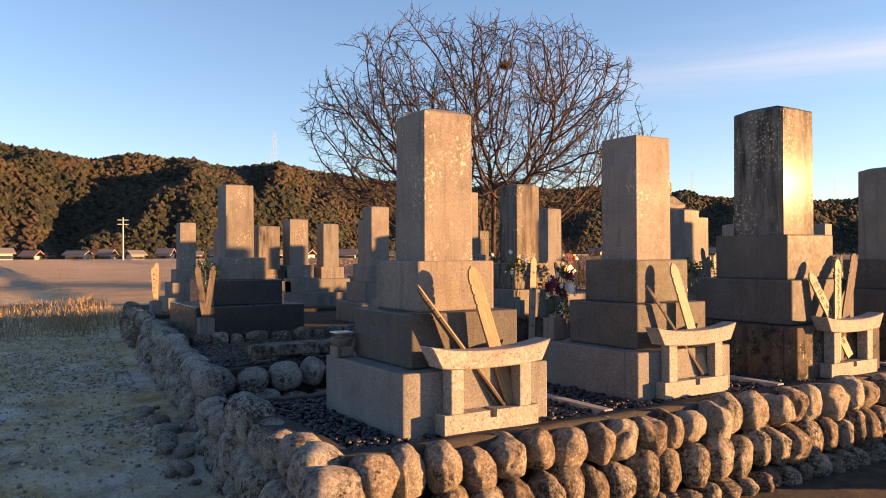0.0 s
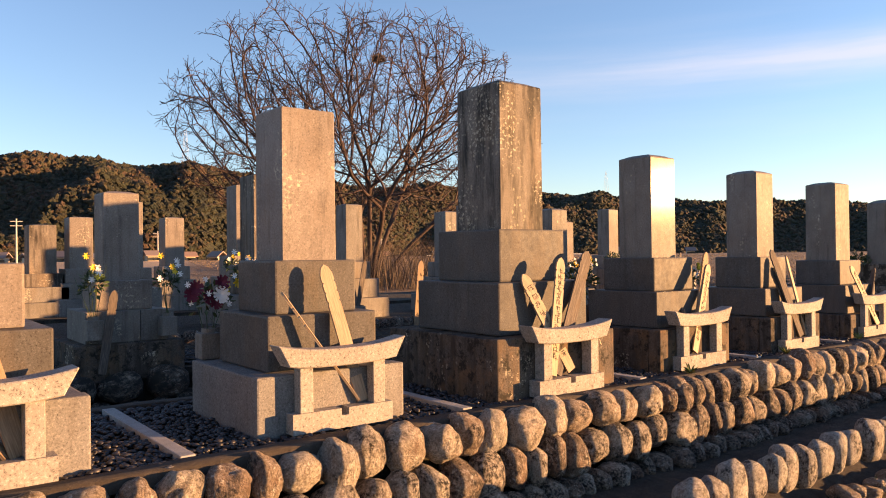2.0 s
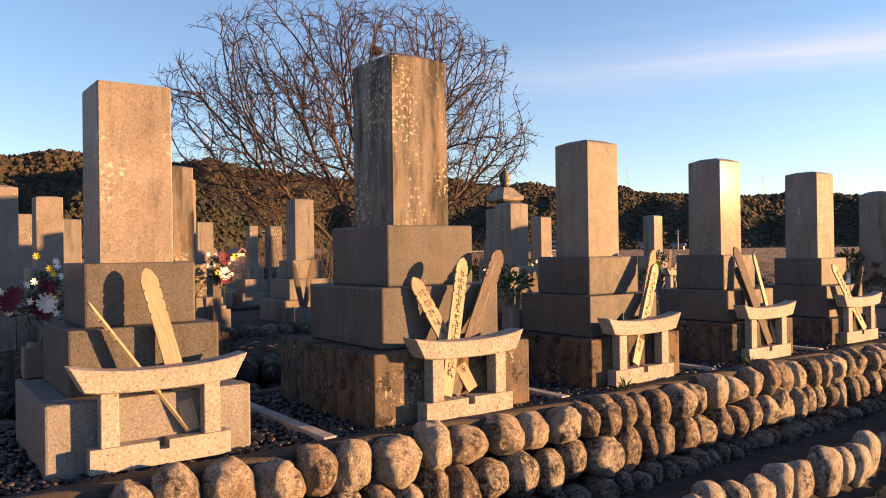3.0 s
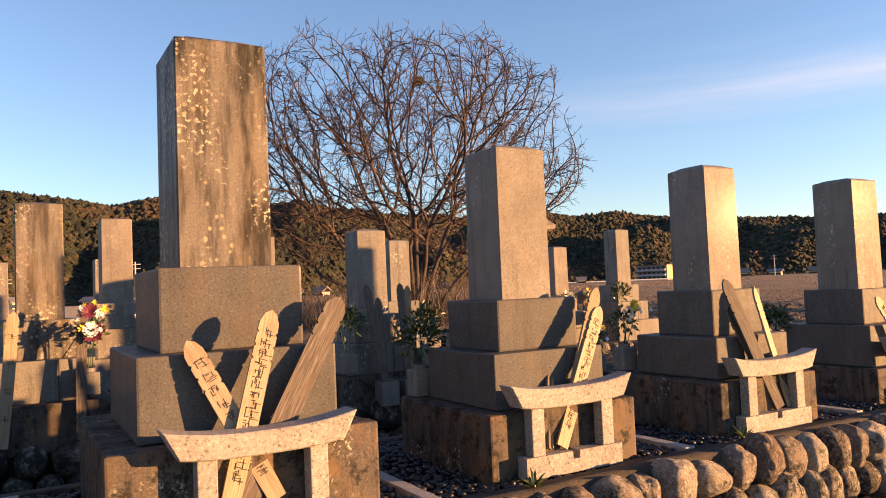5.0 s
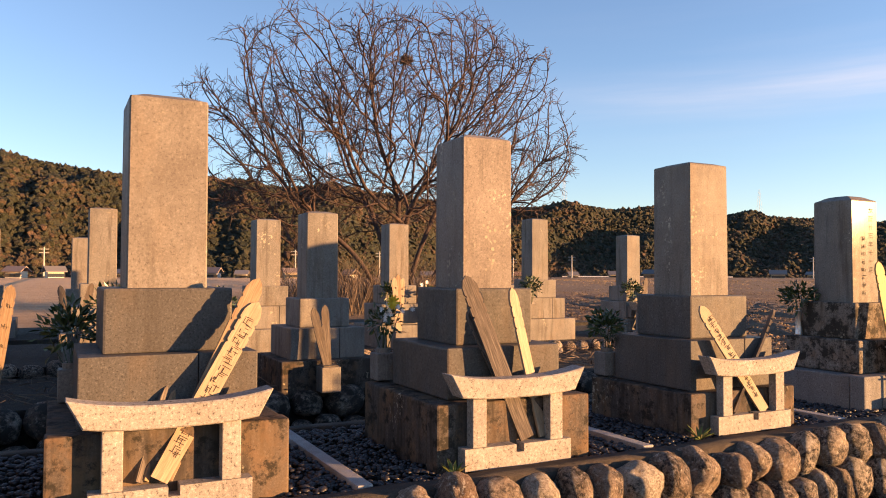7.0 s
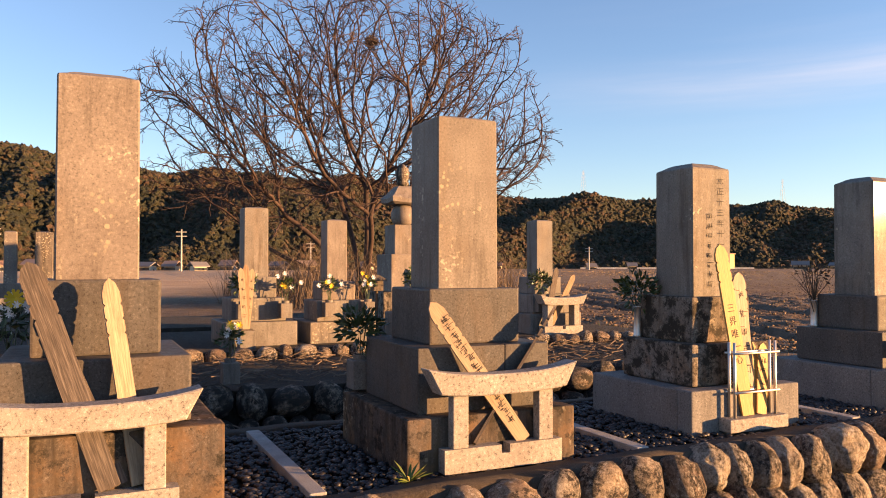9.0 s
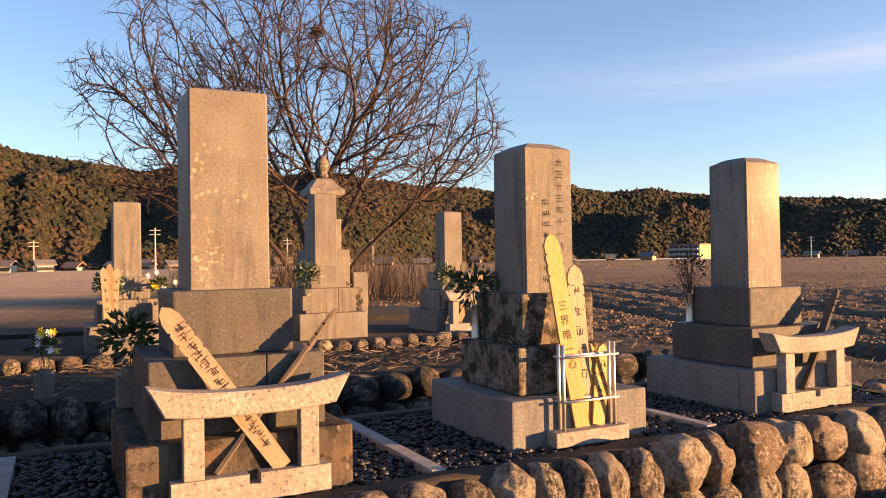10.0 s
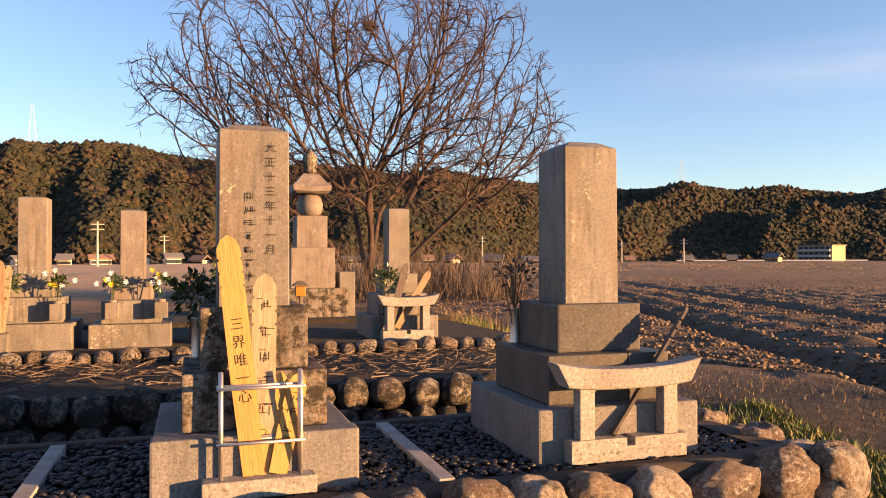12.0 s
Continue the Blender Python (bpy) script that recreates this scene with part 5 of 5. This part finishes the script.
def clump_proto(seed, sub=2, ragged=0.0):
    r = random.Random(seed)
    bm = bmesh.new()
    bmesh.ops.create_icosphere(bm, subdivisions=sub, radius=1.0)
    off = Vector((seed * 3.7, seed * 1.9, seed * 8.3))
    co = []
    for v in bm.verts:
        n = v.co.normalized()
        co.append(n * (0.78 + 0.42 * noise.noise(n * 1.9 + off) + 0.22 * noise.noise(n * 4.5 + off) + r.uniform(-ragged, ragged)))
    fs = [tuple(v.index for v in f.verts) for f in bm.faces]
    bm.free()
    return np.array(co), np.array(fs)


def scatter(name, mat, protos, places, label, category, smooth=True):
    """Many clumps joined into one mesh. places: (x, y, z, sx, sy, sz, turn)."""
    vs, fs, base = [], [], 0
    for i, (x, y, z, sx, sy, sz, turn) in enumerate(places):
        co, fc = protos[i % len(protos)]
        c, s = math.cos(turn), math.sin(turn)
        p = co * np.array([sx, sy, sz])
        vs.append(np.stack([p[:, 0] * c - p[:, 1] * s + x, p[:, 0] * s + p[:, 1] * c + y, p[:, 2] + z], 1))
        fs.append(fc + base)
        base += len(co)
    vs, fs = np.concatenate(vs), np.concatenate(fs)
    ob = raw_ob(name, vs.tolist(), fs.tolist(), mat, smooth=smooth)
    return tagged(ob, label, category, kind="stuff")


protos = [clump_proto(i, 1, 0.36) for i in range(30)]
rng = random.Random(21)
spots = []
while len(spots) < 62000:
    a = rng.uniform(14, 112)
    f, c = float(np.interp(a, AZ, FOOT)), float(np.interp(a, AZ, CREST))
    t = rng.uniform(-0.04, 1.05)
    rr = f + (c - f) * t
    s = (0.55 + 1.25 * rng.random() ** 2.0) * (rr / 330) ** 0.4
    z = hill_z(a, rr)
    spots.append((rr * math.cos(radians(a)), rr * math.sin(radians(a)), z + s * 0.40, s, s, s * rng.uniform(0.7, 1.05), rng.uniform(0, 6.28)))
scatter("woodland", M_FOREST, protos, spots, "mixed evergreen and russet autumn woodland", "woodland", False)


# ---- houses, poles and the apartment block at the foot of the hills ----
def at(az, dist):
    return dist * math.cos(radians(az)), dist * math.sin(radians(az))


def house(az, dist, w, d, h, roof_h, turn, label):
    x, y = at(az, dist)
    hs = empty("house", x, y, -0.8, turn)
    part("wall", box(-w / 2, w / 2, -d / 2, d / 2, 0, h, 0), M_HOUSE, hs)
    bm = bmesh.new()
    o = 0.6
    prof = [(-d / 2 - o, h - 0.2), (0, h + roof_h), (d / 2 + o, h - 0.2), (d / 2 + o, h + 0.05), (0, h + roof_h + 0.3), (-d / 2 - o, h + 0.05)]
    loft(bm, [[(-w / 2 - o, a, b) for a, b in prof], [(w / 2 + o, a, b) for a, b in prof]])
    bmesh.ops.recalc_face_normals(bm, faces=bm.faces)
    part("roof", bm, M_ROOF, hs)
    for fx in (-0.3, 0.05, 0.32):
        part("window", box(w * fx - 0.8, w * fx + 0.8, -d / 2 - 0.06, -d / 2 + 0.05, h * 0.35, h * 0.75, 0), M_GLASS, hs)
    return tagged(hs, label, "house", "houses along the foot of the hills")


rng = random.Random(8)
for az in (100.5, 97.6, 95.2, 93.0, 90.3, 87.9, 86.6, 83.6, 81.9, 80.4, 78.3, 76.2, 74.6, 72.8, 70.5, 68.0, 65.2, 62.4, 59.5, 56.6, 52.8, 49.5, 46.8, 38.6, 36.2, 34.0):
    dist = rng.uniform(198, 212) if az > 60 else rng.uniform(280, 330)
    house(az + rng.uniform(-0.3, 0.3), dist, rng.uniform(2.4, 4.6), rng.uniform(2.4, 3.6), rng.uniform(1.3, 2.1), rng.uniform(0.6, 1.2), az - 90 + rng.uniform(-40, 40), "small pale house with a dark tiled roof")


def utility_pole(az, dist, h):
    x, y = at(az, dist)
    p = empty("utility_pole", x, y, -0.8, az)
    bm = bmesh.new()
    tube(bm, (0, 0, 0), (0, 0, h), 0.2, 0.13, 8)
    part("pole", bm, M_POLE, p)
    for z in (h - 0.6, h - 1.5):
        part("crossarm", box(-0.08, 0.08, -1.1, 1.1, z, z + 0.14, 0), M_POLE, p)
    return tagged(p, "concrete utility pole with crossarms", "utility pole", "utility poles")


for az, dist, h in ((80.9, 175, 9.5), (88.9, 210, 8), (72.3, 205, 8), (66.3, 220, 8), (92.0, 150, 8.5), (60.2, 230, 8), (52.3, 240, 7.5), (36.5, 300, 8), (96.5, 200, 9), (56.6, 250, 7)):
    utility_pole(az, dist, h)


def lattice_mast(az, dist, h):
    x, y = at(az, dist)
    m = empty("lattice_mast", x, y, hill_z(az, dist))
    for sx, sy in ((-1, -1), (1, -1), (1, 1), (-1, 1)):
        bm = bmesh.new()
        tube(bm, (sx * 1.6, sy * 1.6, 0), (sx * 0.3, sy * 0.3, h), 0.05, 0.035, 4)
        part("leg", bm, M_POLE, m)
    for i in range(6):
        z = h * (0.15 + 0.14 * i)
        r = 1.6 - 1.3 * z / h
        bm = bmesh.new()
        for a, b in (((-r, -r), (r, -r)), ((r, -r), (r, r)), ((r, r), (-r, r)), ((-r, r), (-r, -r))):
            tube(bm, (*a, z), (*b, z + h * 0.1), 0.025, 0.025, 4)
        part("bracing", bm, M_POLE, m)
    return tagged(m, "thin lattice transmission mast on a wooded ridge", "mast", "masts on the ridge")


for az, h in ((40.1, 20), (31.0, 17), (53.4, 18), (70.6, 18), (98.2, 18)):
    lattice_mast(az, float(np.interp(az, AZ, CREST)), h)

# three-storey apartment block
flats = empty("apartment_block", 242.3, 236.1, -1.0, -86)
part("wall", box(-8, 8, -3.4, 3.4, 0, 6.6, 0), M_SUNLIT_CREAM, flats)
part("roof", box(-8.3, 8.3, -3.8, 3.8, 6.6, 7.0, 0), M_ROOF, flats)
for f in range(3):
    part("balcony", box(-7.9, 7.6, -4.4, -3.404, 0.3 + 2.1 * f, 1.1 + 2.1 * f, 0), M_POLE, flats)
    # plates that give the facade behind the balconies its shade grey
    part("back_wall", box(-7.95, 7.6, -3.44, -3.404, 1.1 + 2.1 * f, 2.3 + 2.1 * f, 0), M_SHADED_FACADE, flats)
    for j in range(6):
        part("window", box(-7.4 + j * 2.5, -5.6 + j * 2.5, -3.50, -3.3, 0.5 + 2.1 * f, 2.0 + 2.1 * f, 0), M_GLASS, flats)
guard = empty("guard_rail", 218.0, 236.0, -0.6, -28)
part("rail", box(-34, 34, -0.1, 0.1, 0.5, 0.9, 0), M_WHITE, guard)
for j in range(12):
    part("post", box(-33 + j * 6, -32.8 + j * 6, -0.05, 0.05, -0.3, 0.6, 0), M_POLE, guard)
tagged(guard, "long white roadside rail beyond the field", "guard rail")
tagged(flats, "three-storey apartment block with a sunlit end wall", "apartment block")


# ---- pebbles, twigs and grass ----
scatter("pebbles", M_PEBBLE, [ico(1)], PEB, "dark grey rounded pebbles covering the grave plots", "pebbles")


def blades(name, mat, places, label, category, bend=0.5, seed=1):
    """Narrow bent blades or stalks. places: (x, y, z, height, width)."""
    r = random.Random(seed)
    vs, fs = [], []
    for x, y, z, h, w in places:
        t = r.uniform(0, 6.28)
        c, s = math.cos(t), math.sin(t)
        ln = r.uniform(0.1, bend) * h
        t2 = r.uniform(0, 6.28)
        dx, dy = math.cos(t2) * ln, math.sin(t2) * ln
        i = len(vs)
        vs += [(x - c * w, y - s * w, z), (x + c * w, y + s * w, z), (x - c * w * 0.7 + dx * 0.35, y - s * w * 0.7 + dy * 0.35, z + h * 0.6), (x + c * w * 0.7 + dx * 0.35, y + s * w * 0.7 + dy * 0.35, z + h * 0.6), (x + dx, y + dy, z + h)]
        fs += [(i, i + 1, i + 3, i + 2), (i + 2, i + 3, i + 4)]
    ob = raw_ob(name, vs, fs, mat)
    return tagged(ob, label, category, kind="stuff")


def patch(n, x0, x1, y0, y1, h0, h1, w, seed, keep=lambda x, y, v: True, zf=ground_z):
    r = random.Random(seed)
    out = []
    while len(out) < n:
        x, y = r.uniform(x0, x1), r.uniform(y0, y1)
        v = noise.noise((x * 0.9, y * 0.9, seed)) + 0.4 * noise.noise((x * 3.1, y * 3.1, seed))
        if r.random() > 0.5 + v or not keep(x, y, v):
            continue
        out.append((x, y, zf(x, y) - 0.01, r.uniform(h0, h1), w * r.uniform(0.6, 1.3)))
    return out


yard = lambda x, y, v: x < left_x(y) - 0.35 - 0.25 * abs(v)
blades("yard_grass", M_WORN, patch(18000, -5, 1.6, 3.2, 15, 0.01, 0.045, 0.005, 3, yard), "short thin worn grass on gravel", "grass", 1.2, 3)
blades("dry_grass", M_STRAW, patch(14000, -6, 2.6, 12.5, 21, 0.05, 0.22, 0.006, 4, lambda x, y, v: x < left_x(min(y, 13)) + max(0, y - 13.2)), "tall dry straw-coloured grass beside the track", "grass", 0.8, 4)
blades("edge_grass", M_GRASS, patch(4200, 13.75, 15.0, 2.4, 5.2, 0.03, 0.10, 0.007, 5), "green and yellow grass along the terrace edge", "grass", 0.8, 5)
blades("edge_dry_grass", M_DRY, patch(6000, 13.8, 17.5, 3.5, 12, 0.015, 0.06, 0.004, 6), "dry brown weeds along the field edge", "grass", 0.9, 6)
blades("weeds", M_GRASS, patch(5000, 12.4, 15.2, 8.4, 12, 0.05, 0.3, 0.007, 7), "green and rust weeds behind the rear graves", "weeds", 0.7, 7)
blades("weeds_dry", M_DRY, patch(6000, 8.5, 15.4, 9.7, 14, 0.05, 0.35, 0.006, 8), "rust-brown dry weeds behind the rear graves", "weeds", 0.8, 8)
blades("kerb_weeds", M_GRASS, patch(900, 5.0, 14.0, 1.75, 1.98, 0.04, 0.13, 0.005, 10), "small weeds along the cobble kerb", "weeds", 0.8, 10)
blades("bramble", M_TWIG, patch(3600, 11.5, 20.5, 19.0, 25.5, 0.4, 1.9, 0.007, 9, lambda x, y, v: math.hypot(x - 16, y - 22.2) < 4.4), "tangle of brown brush round the foot of the tree", "brush", 1.1, 9)

rg = random.Random(77)
grit = []
while len(grit) < 9000:
    y = 2.0 + 11 * rg.random() ** 1.5
    x = left_x(y) - 0.25 - 4.5 * rg.random() ** 1.4
    if rg.random() > 0.55 + noise.noise((x * 0.8, y * 0.8, 3)):
        continue
    s = rg.uniform(0.005, 0.016)
    grit.append((x, y, ground_z(x, y) + s * 0.3, s * rg.uniform(0.8, 1.5), s, s * 0.7, rg.uniform(0, 6.28)))
scatter("gravel", M_GRIT, [ico(1)], grit, "loose grey gravel on the worn yard", "gravel")

# cut rice stubble and clods over the open fields
rs = np.random.RandomState(17)


def stubble(n, lo, hi, az0, az1, h, w):
    rr = np.sqrt(rs.uniform(lo ** 2, hi ** 2, n))
    a = np.radians(rs.uniform(az0, az1, n))
    out = []
    for d, t in zip(rr, a):
        x, y = 6 + d * math.cos(t), 2 + d * math.sin(t)
        if noise.noise((x * 0.07, y * 0.07, 4)) < -0.25:
            continue
        out.append((x, y, ground_z(x, y) - 0.01, h * rs.uniform(0.5, 1.2), w * rs.uniform(0.6, 1.4) * (0.6 + d / 60)))
    return out


blades("rice_stubble", M_STUBBLE, stubble(18000, 60, 190, 15, 72, 0.07, 0.035) + stubble(9000, 22, 60, 15, 72, 0.05, 0.014), "cut straw-coloured stubble across the fields", "stubble", 0.6, 12)
clods = []
for _ in range(12000):
    d, t = 9 + 40 * rs.uniform() ** 1.6, radians(rs.uniform(2, 66))
    x, y = 8.5 + d * math.cos(t), 2.5 + d * math.sin(t)
    if x < 14.6 + 0.25 * (y - 3) and y < 14:
        continue
    s = rs.uniform(0.012, 0.05)
    clods.append((x, y, ground_z(x, y) + s * 0.2, s * rs.uniform(0.8, 1.6), s, s * rs.uniform(0.5, 0.9), rs.uniform(0, 6.28)))
scatter("soil_clods", M_CLOD, [clump_proto(40, 1), clump_proto(41, 1), clump_proto(42, 1)], clods, "broken brown clods on ploughed soil", "soil")

rng = random.Random(13)
vs, fs = [], []
for _ in range(2600):
    y = rng.uniform(5.7, 7.1) if rng.random() < 0.8 else rng.uniform(4.5, 5.4)
    x = rng.uniform(1.8, 13.7)
    z = (0.008 if y > 5.5 else ground_z(x, y) + 0.01) + rng.uniform(0, 0.03)
    a, ln, w = rng.uniform(0, 6.28), rng.uniform(0.04, 0.22), rng.uniform(0.0015, 0.004)
    dx, dy, dz = math.cos(a) * ln, math.sin(a) * ln, rng.uniform(-0.01, 0.05)
    px, py = -math.sin(a) * w, math.cos(a) * w
    i = len(vs)
    vs += [(x + px, y + py, z), (x - px, y - py, z), (x, y, z + 2 * w), (x + dx + px, y + dy + py, z + dz), (x + dx - px, y + dy - py, z + dz), (x + dx, y + dy, z + dz + 2 * w)]
    fs += [(i, i + 1, i + 4, i + 3), (i + 1, i + 2, i + 5, i + 4), (i + 2, i, i + 3, i + 5)]
tagged(raw_ob("dead_twigs", vs, fs, M_TWIG), "scattered dead twigs and needles on bare earth", "twigs", kind="stuff")


def tuft(x, y, z, seed, label):
    r = random.Random(seed)
    t = empty("weed_tuft", x, y, z)
    bm = bmesh.new()
    for _ in range(16):
        a, ln = r.uniform(0, 6.28), r.uniform(0.05, 0.11)
        d = Vector((math.cos(a), math.sin(a), r.uniform(0.4, 1.4))).normalized()
        s = Vector((-math.sin(a), math.cos(a), 0)) * 0.006
        p = [Vector((0, 0, 0)) - s, Vector((0, 0, 0)) + s, d * ln * 0.6 + s, d * ln + Vector((0, 0, -0.012)), d * ln * 0.6 - s]
        bm.faces.new([bm.verts.new(q) for q in p])
    part("leaves", bm, M_GRASS, t)
    return tagged(t, label, "weed", "weeds in the gravel")


tuft(6.34, 2.99, 0.0, 1, "small green weed growing beside a stone stand")
tuft(9.22, 3.16, 0.0, 2, "yellowing little weed at the foot of a plinth")
tuft(7.76, 3.08, 0.0, 3, "yellowing little weed at the foot of a plinth")
